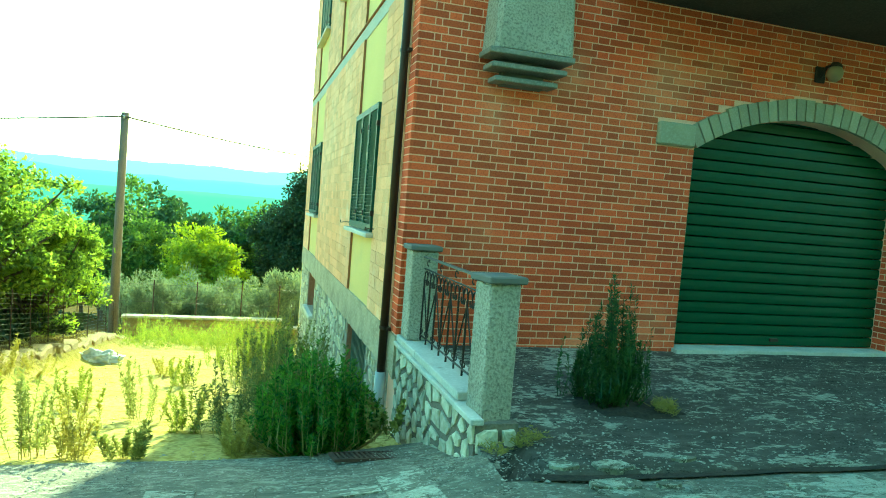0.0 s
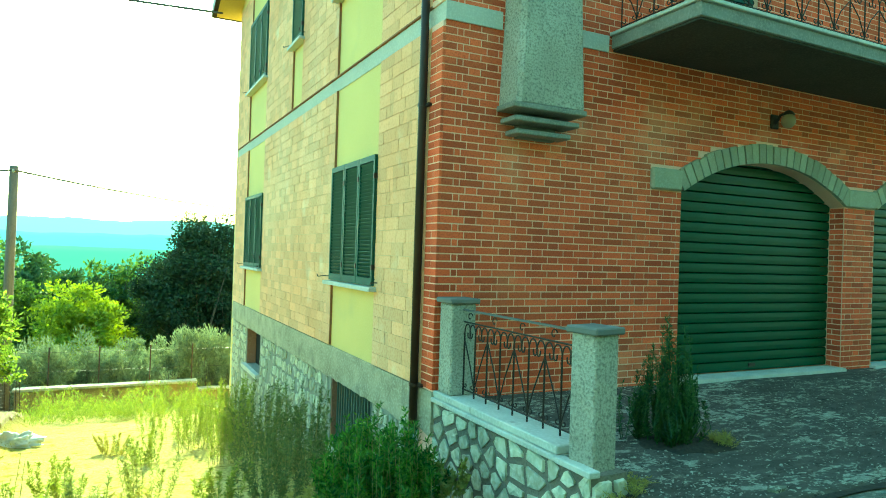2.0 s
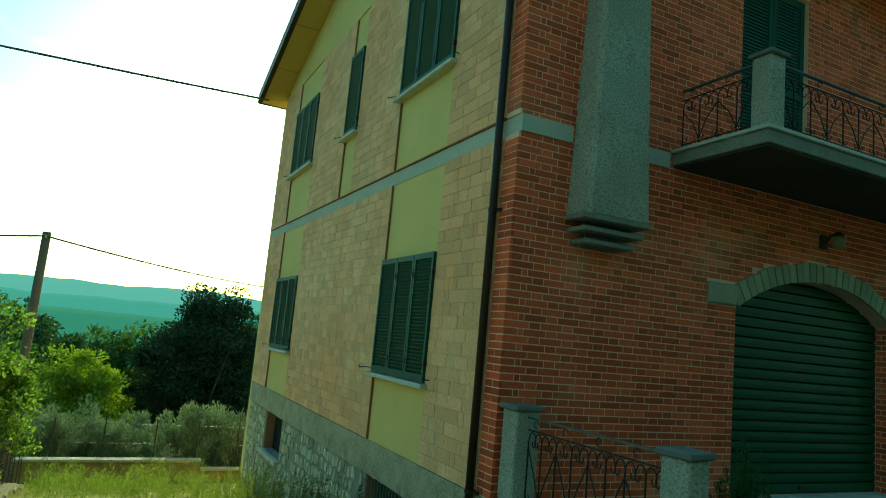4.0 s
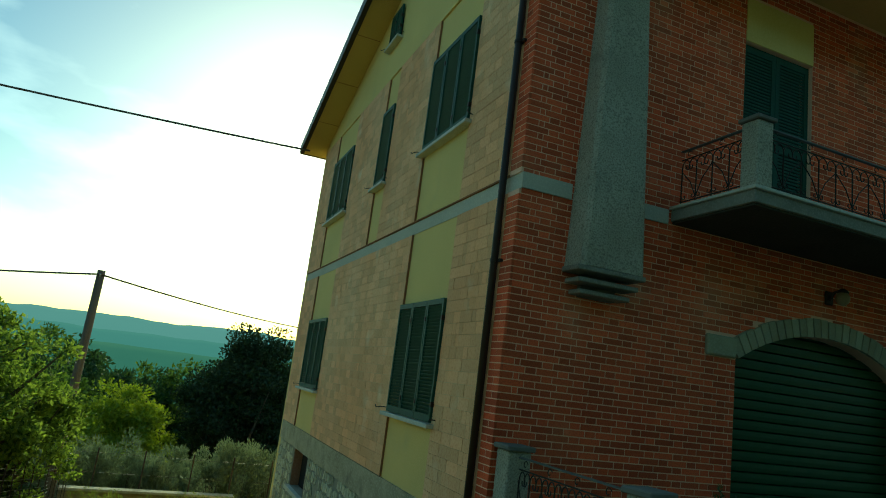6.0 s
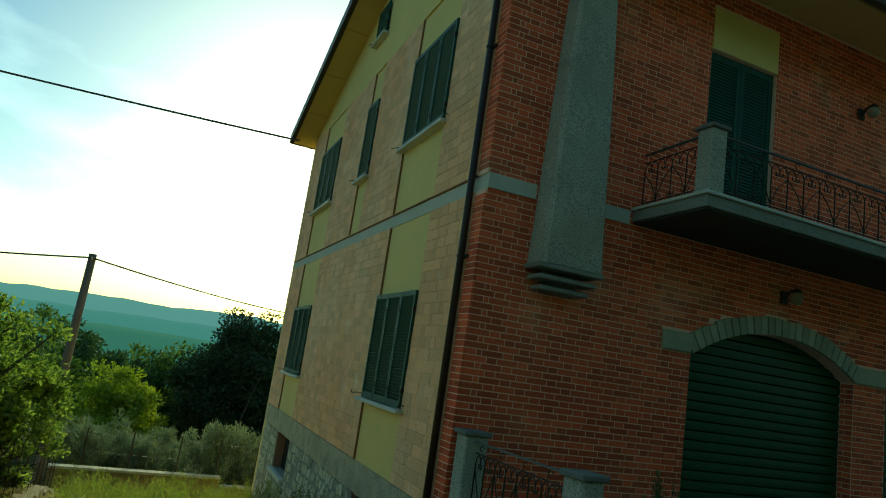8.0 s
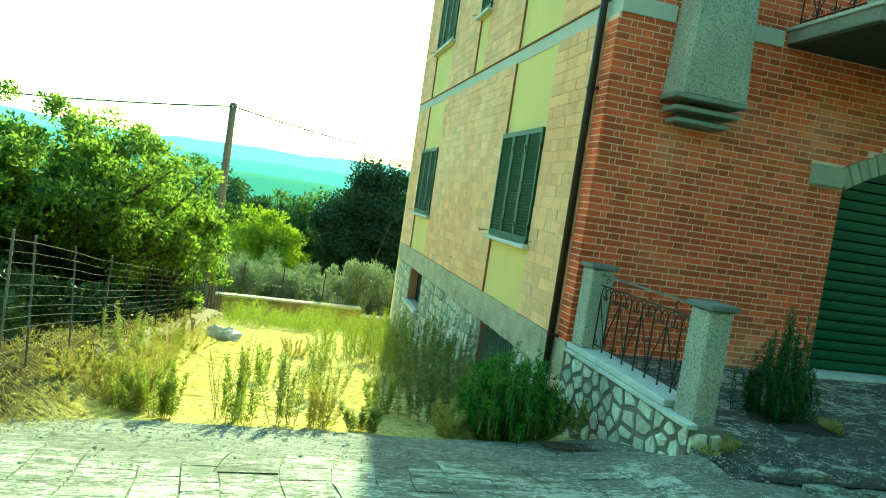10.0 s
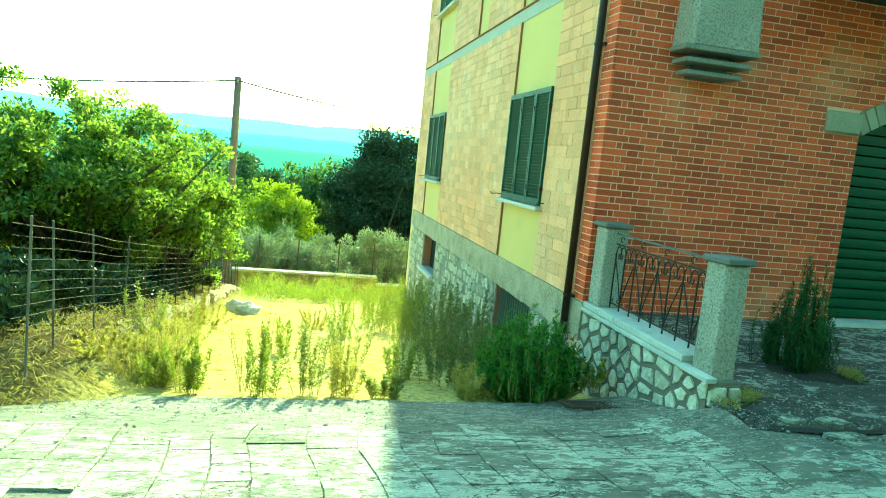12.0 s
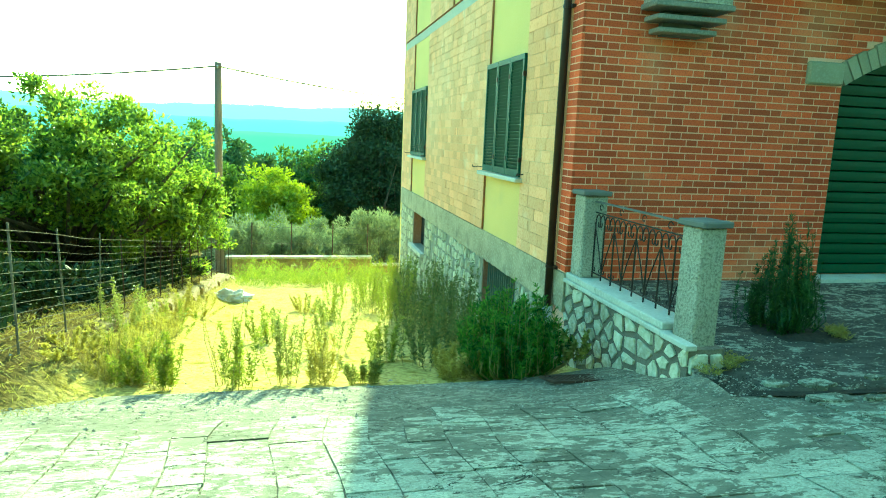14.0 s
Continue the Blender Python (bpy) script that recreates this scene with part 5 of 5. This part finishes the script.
def hills(name, dist, base, height, freq, seed, material, label):
    me = bpy.data.meshes.new(name)
    verts, faces = [], []
    n = 160
    for i in range(n + 1):
        a = radians(-75 + 150 * i / n)
        h = height * (0.78 + 0.42 * noise.noise((a * freq, seed, 0)) + 0.22 * noise.noise((a * freq * 4, seed, 2)) + 0.05 * noise.noise((a * freq * 22, seed, 4)))
        for j, (q, w) in enumerate(((0.0, 0), (0.35, 0.55), (0.7, 0.9), (1.0, 1.0), (1.25, 0.4))):
            d = dist * (0.86 + 0.2 * q)
            verts.append((math.sin(a) * d, math.cos(a) * d, base + (h - base) * w))
    for i in range(n):
        for j in range(4):
            a = i * 5 + j
            faces.append((a, a + 5, a + 6, a + 1))
    me.from_pydata(verts, [], faces)
    me.polygons.foreach_set("use_smooth", [True] * len(faces))
    return tagged(link_mesh(name, me, material), label, "hills", kind="structure")


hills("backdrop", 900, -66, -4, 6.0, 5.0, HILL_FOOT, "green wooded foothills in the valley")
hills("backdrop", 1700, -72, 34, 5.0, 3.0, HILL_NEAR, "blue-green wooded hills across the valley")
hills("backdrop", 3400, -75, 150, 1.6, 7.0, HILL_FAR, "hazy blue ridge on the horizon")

# unseen bank added behind the road to keep low skylight off the front
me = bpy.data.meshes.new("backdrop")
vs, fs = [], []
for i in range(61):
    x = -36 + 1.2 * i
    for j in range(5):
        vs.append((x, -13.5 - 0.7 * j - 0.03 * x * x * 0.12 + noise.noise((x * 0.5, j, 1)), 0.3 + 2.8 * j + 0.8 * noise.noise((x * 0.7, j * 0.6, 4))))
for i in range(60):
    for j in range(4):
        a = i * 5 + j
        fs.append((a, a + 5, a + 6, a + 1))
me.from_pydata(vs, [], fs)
tagged(link_mesh("backdrop", me, BANKGREEN), "unseen dark bank added across the road to block low sky", "backdrop", kind="structure")

# thin posts and wires of the garden beyond the end wall
garden_fence = thing("garden_fence", (-2.5, 18.3, -3.4), "thin rusty posts with wires in the garden beyond", "fence")
for x in (-4.4, -3.0, -1.5, -0.2, 1.1):
    b = bmesh.new()
    tube(b, [(x, 18.3, -3.4), (x + 0.02, 18.3, -1.45)], 0.022, 6)
    part("fence_post", b, RUST, garden_fence)
for z in (-2.2, -1.6):
    b = bmesh.new()
    tube(b, [(-5.6, 18.3, z), (3.0, 18.3, z - 0.05)], 0.006, 4)
    part("wire", b, WIRE, garden_fence)

# dark strip over the gap between ramp and forecourt; its colour is the gap's shadow
me = bpy.data.meshes.new("trim")
vs, fs = [], []
for k in range(60):
    x = 0.15 + 0.15 * k
    yc = -2.83 + 0.04 * noise.noise((x * 1.3, 0, 7)) - 0.012 * x
    wd = 0.048 + 0.030 * noise.noise((x * 2.5, 3, 7))
    for q in (-wd, wd):
        vs.append((x, yc + q, max(road_z(x, yc + q) + 0.006, drive_z(x, yc) - 0.02)))
for k in range(59):
    fs.append((2 * k, 2 * k + 2, 2 * k + 3, 2 * k + 1))
me.from_pydata(vs, [], fs)
tagged(link_mesh("trim", me, SOIL_GAP), "dark strip standing for the shadowed gap along the forecourt edge", "crack", kind="structure")

# patch of broken-out earth under the feathery plant
me = bpy.data.meshes.new("soil_patch")
vs, fs = [], []
PATCH = Vector((1.50, -1.70, 0))
for q in range(6):
    for k in range(28):
        a = 2 * math.pi * k / 28
        ragged = 1 + 0.30 * noise.noise((2.2 * math.cos(a), 2.2 * math.sin(a), 4)) + 0.14 * noise.noise((6 * math.cos(a), 6 * math.sin(a), 9))
        x, y = PATCH.x + 0.46 * q / 5 * ragged * math.cos(a), PATCH.y + 0.27 * q / 5 * ragged * math.sin(a) - 0.05 * q / 5 * math.cos(a)
        vs.append((x, y, drive_z(x, y) + (0.045 + 0.02 * noise.noise((x * 14, y * 14, 2))) * (1 - q / 5) + (0.006 if q < 5 else -0.004)))
for q in range(5):
    for k in range(28):
        fs.append((28 * q + k, 28 * q + (k + 1) % 28, 28 * q + 28 + (k + 1) % 28, 28 * q + 28 + k))
me.from_pydata(vs, [], fs)
tagged(link_mesh("soil_patch", me, SOIL_GAP), "dark broken-out earth round the feathery plant", "soil")

# thin broken flakes of paving lying at the edge of the ramp
random.seed(63)
for x, y, r, turn in ((0.42, -2.70, 0.13, 0.2), (0.74, -2.73, 0.16, 1.4), (0.62, -2.98, 0.20, 0.1), (1.30, -2.66, 0.10, 2.0), (0.95, -3.02, 0.10, 0.7)):
    z = max(road_z(x, y), drive_z(x, y) if y > -2.79 else -1) + 0.006
    pts = [(x + r * random.uniform(0.65, 1.1) * math.cos(turn + a), y + 0.45 * r * random.uniform(0.65, 1.1) * math.sin(turn + a)) for a in (0.0, 0.9, 2.2, 3.3, 4.4, 5.4)]
    bm = bmesh.new()
    prism(bm, pts, 'z', z - 0.03, z + 0.014)
    bm.transform(Matrix.Translation((x, y, z)) @ Matrix.Rotation(0.04, 4, 'X') @ Matrix.Translation((-x, -y, -z)))
    tagged(part("stone_flake", bm, SLAB), "pale broken flake of paving on the earth", "stone", "paving flakes")
for k, (x, y, h) in enumerate(((0.10, -2.46, 0.05), (0.30, -2.40, 0.07), (0.42, -2.28, 0.05))):
    weed("dry_tuft", x, y, h, 22, L_DRY, "small dry brown tuft at the foot of the pillar", 0.07, 0.035, 0.006, 8, 80 + k, z=drive_z(x, y) if x > 0.2 else road_z(x, y), group="pillar tufts")

# loose stones on the forecourt, the ramp's edge and the foot of the wall
rngg = np.random.default_rng(71)
gv, gf = [], []
oct_ = ((1, 0, 0), (-1, 0, 0), (0, 1, 0), (0, -1, 0), (0, 0, 1), (0, 0, -1))
octf = ((0, 2, 4), (2, 1, 4), (1, 3, 4), (3, 0, 4), (2, 0, 5), (1, 2, 5), (3, 1, 5), (0, 3, 5))
for k in range(5200):
    kind = rngg.uniform()
    if kind < 0.42:
        x, y = rngg.uniform(0.35, 6.5), rngg.uniform(-2.75, -0.3)
        z = drive_z(x, y)
    elif kind < 0.55:
        x, y = rngg.normal(0.15, 0.55), rngg.normal(-2.62, 0.22)
        z = drive_z(x, y) if x > 0.3 and y > -2.78 else road_z(x, y)
        if x > -0.05 and x < 0.32 and y > -2.4:
            continue
    elif kind < 0.80:
        x, y = rngg.uniform(-5, 0), rngg.normal(-1.75, 0.35)
        z = road_z(x, y) if y < -1.14 else land(x, y)
        if x > -0.1:
            continue
    else:
        x, y = rngg.uniform(-4.4, -0.2), rngg.uniform(-1.0, 8)
        z = land(x, y)
    r = rngg.uniform(0.003, 0.009) * (2.0 if rngg.uniform() < 0.06 else 1.0)
    n = len(gv)
    for d in oct_:
        gv.append((x + d[0] * r * rngg.uniform(0.7, 1.5), y + d[1] * r * rngg.uniform(0.7, 1.5), z + r * 0.3 + d[2] * r * rngg.uniform(0.4, 0.8)))
    gf += [tuple(n + i for i in f) for f in octf]
me = bpy.data.meshes.new("gravel")
me.from_pydata(gv, [], gf)
tagged(link_mesh("gravel", me, GRAVEL), "loose pale stones scattered on concrete and soil", "gravel", kind="stuff")

# ---- pieces: bricks, blocks, stones and slabs ----
def quick_box(verts, faces, x0, x1, y0, y1, z0, z1, e=0.004):
    """Five faces of a piece standing proud: towards -y or -x with a chamfer; the back is left to the wall."""
    n = len(verts)
    verts += [(x0, y0, z0), (x1, y0, z0), (x1, y1, z0), (x0, y1, z0), (x0, y0, z1), (x1, y0, z1), (x1, y1, z1), (x0, y1, z1)]
    faces += [tuple(n + i for i in f) for f in ((0, 3, 2, 1), (4, 5, 6, 7), (0, 1, 5, 4), (1, 2, 6, 5), (2, 3, 7, 6), (3, 0, 4, 7))]


def mesh_of(name, verts, faces, material):
    me = bpy.data.meshes.new(name)
    me.from_pydata(verts, [], faces)
    me.materials.append(material)
    return me


def front_blocked(xa, xb, za, zb):
    """True where a brick would stand in an opening, an arch stone, the chimney or a band."""
    xm, zm = (xa + xb) / 2, (za + zb) / 2
    for g0, g1 in GARAGES:
        if g0 - 0.005 < xm < g1 + 0.005:
            w, hgt = (g1 - g0) / 2, CROWN - SPRING
            r = (w * w + hgt * hgt) / (2 * hgt)
            if zm < CROWN - r + math.sqrt(max(0, (r + 0.24) ** 2 - (xm - (g0 + g1) / 2) ** 2)):
                return True
    return False


bricks_v, bricks_f, singles = [], [], []
COURSE, ST, HD, JT = 0.0725, 0.252, 0.120, 0.0125
random.seed(21)
row, z = 0, 0.40
CUTS = [(*g, 0.0, SPRING) for g in GARAGES] + [(g0, g1, SPRING, SPRING + 0.245) for g0, g1 in ((2.63, 3.11), (6.15, 6.83), (9.87, 10.35))] + [(3.08, 4.31, 4.33, 7.455), (8.0, 9.23, 4.33, 7.455)]
while z + COURSE < EAVE + 0.13:
    x, k = 0.0, 0
    widths = (ST, HD) if row % 2 == 0 else (HD, 0.055, ST)
    za, zb = z, z + COURSE - JT
    while x < LEN - 0.05:
        w = widths[k] if k < len(widths) else ((ST, HD)[k % 2] if row % 2 == 0 else (HD, ST)[(k + 1) % 2])
        cuts = [(x, min(LEN, x + w))]
        for g0, g1, lo, hi in CUTS:
            new_cuts = []
            for c0, c1 in cuts:
                if zb > lo + 0.01 and za < hi - 0.01 and c0 < g1 and c1 > g0:
                    if c0 < g0 - 0.02:
                        new_cuts.append((c0, g0 - 0.004))
                    if c1 > g1 + 0.02:
                        new_cuts.append((g1 + 0.004, c1))
                else:
                    new_cuts.append((c0, c1))
            cuts = new_cuts
        for c0, c1 in cuts:
            if not front_blocked(c0, c1, za, zb):
                y0 = -random.uniform(0.0, 0.0025)
                if c0 < 2.0 and 1.40 < z < 2.55 and min(abs(c1 - c0 - ST), abs(c1 - c0 - HD)) < 0.001:
                    singles.append((c0, c1, y0, za))
                else:
                    quick_box(bricks_v, bricks_f, c0, c1, y0, 0.008, za, zb)
        x += w + JT
        k += 1
    # return of the brickwork round the corner
    yb = 0.252 if row % 2 else 0.12
    if not BAND0 - 0.05 < z < BAND1 + 0.02 and z > 0.53:
        quick_box(bricks_v, bricks_f, -0.030 - random.uniform(0, 0.003), -0.0005, 0.0, yb, z, z + COURSE - JT)
        if row % 2 == 0:
            quick_box(bricks_v, bricks_f, -0.030 - random.uniform(0, 0.003), -0.0005, 0.12 + JT, 0.252, z, z + COURSE - JT)
    z += COURSE
    row += 1
tagged(link_mesh("brick_field", mesh_of("brick_field", bricks_v, bricks_f, BRICK_J), None, wall_front, "red bricks with pale joints"), kind="stuff")
brick_me = {}
for c0, c1, y0, za in singles[:300]:
    w = round(c1 - c0, 3)
    if w not in brick_me:
        v, f = [], []
        quick_box(v, f, 0, w, 0, 0.008, 0, COURSE - JT)
        brick_me[w] = mesh_of("brick", v, f, BRICK)
    piece("brick", brick_me[w], wall_front, (c0, y0, za))
v, f = [], []
for c0, c1, y0, za in singles[300:]:
    quick_box(v, f, c0, c1, y0, 0.008, za, za + COURSE - JT)
if v:
    tagged(link_mesh("brick_field", mesh_of("brick_field", v, f, BRICK_J), None, wall_front), kind="stuff")
part("return_mortar", boxm(-0.028, -0.0007, 0.004, 0.256, 0.53, BAND0), MORTAR, wall_front)
part("return_mortar", boxm(-0.028, -0.0007, 0.004, 0.256, BAND1, EAVE), MORTAR, wall_front)

# facing blocks of the side wall
PX = -0.030
LOWS = ((0.26, W1[0]), (W1[1], W2[0]), (W2[1], DEP))
HIGHS = ((0.26, W1[0]), (W1[1], W3[0]), (W3[1], W2[0]), (W2[1], DEP))
bv, bf, bs = [], [], []
random.seed(33)
for spans, z0, z1 in ((LOWS, 0.53, BAND0 - 0.005), (HIGHS, BAND1 + 0.005, EAVE - 0.03)):
    rows = round((z1 - z0) / 0.143)
    ch = (z1 - z0) / rows
    for y0, y1 in spans:
        part("block_backing", boxm(PX + 0.004, -0.0006, y0, y1, z0, z1), BLOCKBACK, wall_left)
        for r in range(rows):
            y = y0
            first = random.uniform(0.12, 0.40)
            while y < y1 - 0.001:
                w = first if y == y0 else random.choice((0.36, 0.33, 0.30, 0.27, 0.20, 0.12, 0.10))
                ye = min(y1, y + w)
                if y1 - ye < 0.07:
                    ye = y1
                d = random.uniform(0, 0.004)
                zz = z0 + r * ch
                q = (PX - 0.002 - d, PX + 0.006, y + 0.0025, ye - 0.0025, zz + 0.0025, zz + ch - 0.0025)
                if z0 < 1 and y < 6.4 and 0.9 < zz < 3.6 and len(bs) < 290:
                    bs.append(q)
                else:
                    quick_box(bv, bf, *q)
                y = ye
tagged(link_mesh("block_field", mesh_of("block_field", bv, bf, BLOCK_J), None, wall_left, "peach-coloured split facing blocks"), kind="stuff")
for x0, x1, y0, y1, z0, z1 in bs:
    v, f = [], []
    quick_box(v, f, 0, x1 - x0, 0, y1 - y0, 0, z1 - z0)
    piece("facing_block", mesh_of("facing_block", v, f, BLOCK), wall_left, (x0, y0, z0))


# rubble stones: cells of a jittered grid, shrunk and drawn out
def cells(a0, a1, b0, b1, step_a, step_b, seed, gap):
    rng = np.random.default_rng(seed)
    na, nb = max(1, round((a1 - a0) / step_a)), max(1, round((b1 - b0) / step_b))
    pts = []
    for j in range(-1, nb + 1):
        for i in range(-1, na + 1):
            pts.append((a0 + (i + 0.5 + 0.5 * (j % 2) * 0.7 + rng.uniform(-0.30, 0.30)) * (a1 - a0) / na, b0 + (j + 0.5 + rng.uniform(-0.24, 0.24)) * (b1 - b0) / nb))
    out = []
    for i, p in enumerate(pts):
        poly = [(a0, b0), (a1, b0), (a1, b1), (a0, b1)]
        for k, q in enumerate(pts):
            if k == i or abs(q[0] - p[0]) > 3.2 * step_a or abs(q[1] - p[1]) > 3.2 * step_b:
                continue
            mx, my, dx, dy = (p[0] + q[0]) / 2, (p[1] + q[1]) / 2, q[0] - p[0], q[1] - p[1]
            ln = math.hypot(dx, dy)
            lim = -gap * 0.5
            res = []
            for s in range(len(poly)):
                u, w = poly[s], poly[(s + 1) % len(poly)]
                du = ((u[0] - mx) * dx + (u[1] - my) * dy) / ln - lim
                dw = ((w[0] - mx) * dx + (w[1] - my) * dy) / ln - lim
                if du <= 0:
                    res.append(u)
                if du * dw < 0:
                    t = du / (du - dw)
                    res.append((u[0] + (w[0] - u[0]) * t, u[1] + (w[1] - u[1]) * t))
            poly = res
            if len(poly) < 3:
                break
        if len(poly) >= 3:
            area = 0.5 * abs(sum(poly[s][0] * poly[(s + 1) % len(poly)][1] - poly[(s + 1) % len(poly)][0] * poly[s][1] for s in range(len(poly))))
            if area > 0.12 * step_a * step_b:
                out.append(poly)
    return out


def stone_mesh(poly, x_face, proud, rng, verts, faces):
    """A rough stone on a wall facing -x: worn edge ring and a lumpy face."""
    ca, cb = sum(p[0] for p in poly) / len(poly), sum(p[1] for p in poly) / len(poly)
    ring = []
    for s in range(len(poly)):
        u, w = poly[s], poly[(s + 1) % len(poly)]
        ring.append((u[0] * 0.94 + w[0] * 0.06, u[1] * 0.94 + w[1] * 0.06))
        ring.append((u[0] * 0.06 + w[0] * 0.94, u[1] * 0.06 + w[1] * 0.94))
    n, m = len(verts), len(ring)
    for sc, d in ((1.0, -0.01), (0.985, proud * 0.75), (0.93, proud)):
        for a, b in ring:
            verts.append((x_face - d - (rng.uniform(-0.006, 0.008) if sc < 1 else 0), ca + (a - ca) * sc + rng.uniform(-0.006, 0.006), cb + (b - cb) * sc + rng.uniform(-0.006, 0.006)))
    verts.append((x_face - proud - rng.uniform(0, 0.008), ca, cb))
    for r in range(2):
        for s in range(m):
            faces.append((n + r * m + s, n + r * m + (s + 1) % m, n + (r + 1) * m + (s + 1) % m, n + (r + 1) * m + s))
    for s in range(m):
        faces.append((n + 2 * m + s, n + 2 * m + (s + 1) % m, n + 3 * m))


rngs = np.random.default_rng(4)
for poly in cells(-2.30, -0.01, -0.45, 0.435, 0.235, 0.150, 23, 0.050):
    v, f = [], []
    stone_mesh(poly, 0.0, 0.014, rngs, v, f)
    link_mesh("stone", mesh_of("stone", v, f, RUBBLE), None, low_wall)
for poly in cells(0.0, 0.31, -0.1, 0.40, 0.17, 0.16, 16, 0.03):
    v, f = [], []
    stone_mesh(poly, 0.0, 0.03, rngs, v, f)
    link_mesh("stone", mesh_of("stone", [(b, -2.30 + a, c) for a, b, c in v], f, RUBBLE), None, low_wall)
pv, pf, kept = [], [], 0
for poly in cells(0.36, DEP - 0.02, -2.55, 0.095, 0.15, 0.21, 15, 0.05):
    ca, cb = sum(p[0] for p in poly) / len(poly), sum(p[1] for p in poly) / len(poly)
    if any(y0 - 0.10 < ca < y1 + 0.10 and z0 - 0.16 < cb < z1 + 0.05 for y0, y1, z0, z1 in (BW1, BW2)) or cb < land(-0.1, ca) - 0.25:
        continue
    if rngs.uniform() < 0.12:
        continue
    if kept < 280 and ca < 7.5:
        v, f = [], []
        stone_mesh(poly, 0.0, 0.015, rngs, v, f)
        link_mesh("stone", mesh_of("stone", v, f, RUBBLE), None, wall_plinth)
        kept += 1
    else:
        stone_mesh(poly, 0.0, 0.015, rngs, pv, pf)
tagged(link_mesh("stone_field", mesh_of("stone_field", pv, pf, RUBBLE_J), None, wall_plinth, "pale rubble stones"), kind="stuff")

# paving slabs of the ramp
random.seed(51)
sv, sf, cnt = [], [], 0
x = -8.0
while x < 6.0:
    w = random.uniform(0.20, 0.36)
    y = -2.35 + random.uniform(-0.25, 0.1)
    while y > -9.0:
        ln = random.choice((0.17, 0.22, 0.27, 0.33, 0.42))
        x0, x1, y0, y1 = x + 0.003, x + w - 0.003, y - ln + 0.003, y - 0.003
        if not (x1 > -0.1 and y1 > -2.95) and random.uniform(0, 1) > 0.04:
            dz = random.uniform(-0.004, 0.003)
            j = [random.uniform(-0.006, 0.0035) for _ in range(8)]
            top = [(x0 - j[0], y0 - j[1]), (x1 + j[2], y0 - j[3]), (x1 + j[4], y1 + j[5]), (x0 - j[6], y1 + j[7])]
            top = [(a + 0.045 * math.sin(1.9 * b + 0.8 * a) + 0.02 * math.sin(5.1 * b + 2.0 * a), b + 0.04 * math.sin(1.6 * a + 0.5 * b)) for a, b in top]
            v = [(a, b, road_z(a, b) + dz + random.uniform(-0.003, 0.003)) for a, b in top]
            v += [(a, b, c - 0.05) for a, b, c in v]
            f = [(0, 1, 2, 3), (0, 4, 5, 1), (1, 5, 6, 2), (2, 6, 7, 3), (3, 7, 4, 0)]
            if -4.6 < x < -0.3 and y > -4.5 and cnt < 290:
                link_mesh("slab", mesh_of("slab", v, f, SLAB), None, road)
                cnt += 1
            else:
                n = len(sv)
                sv += v
                sf += [tuple(n + i for i in q) for q in f]
        y -= ln
    x += w
tagged(link_mesh("slab_field", mesh_of("slab_field", sv, sf, SLAB_J), None, road, "weathered stone slabs"), kind="stuff")
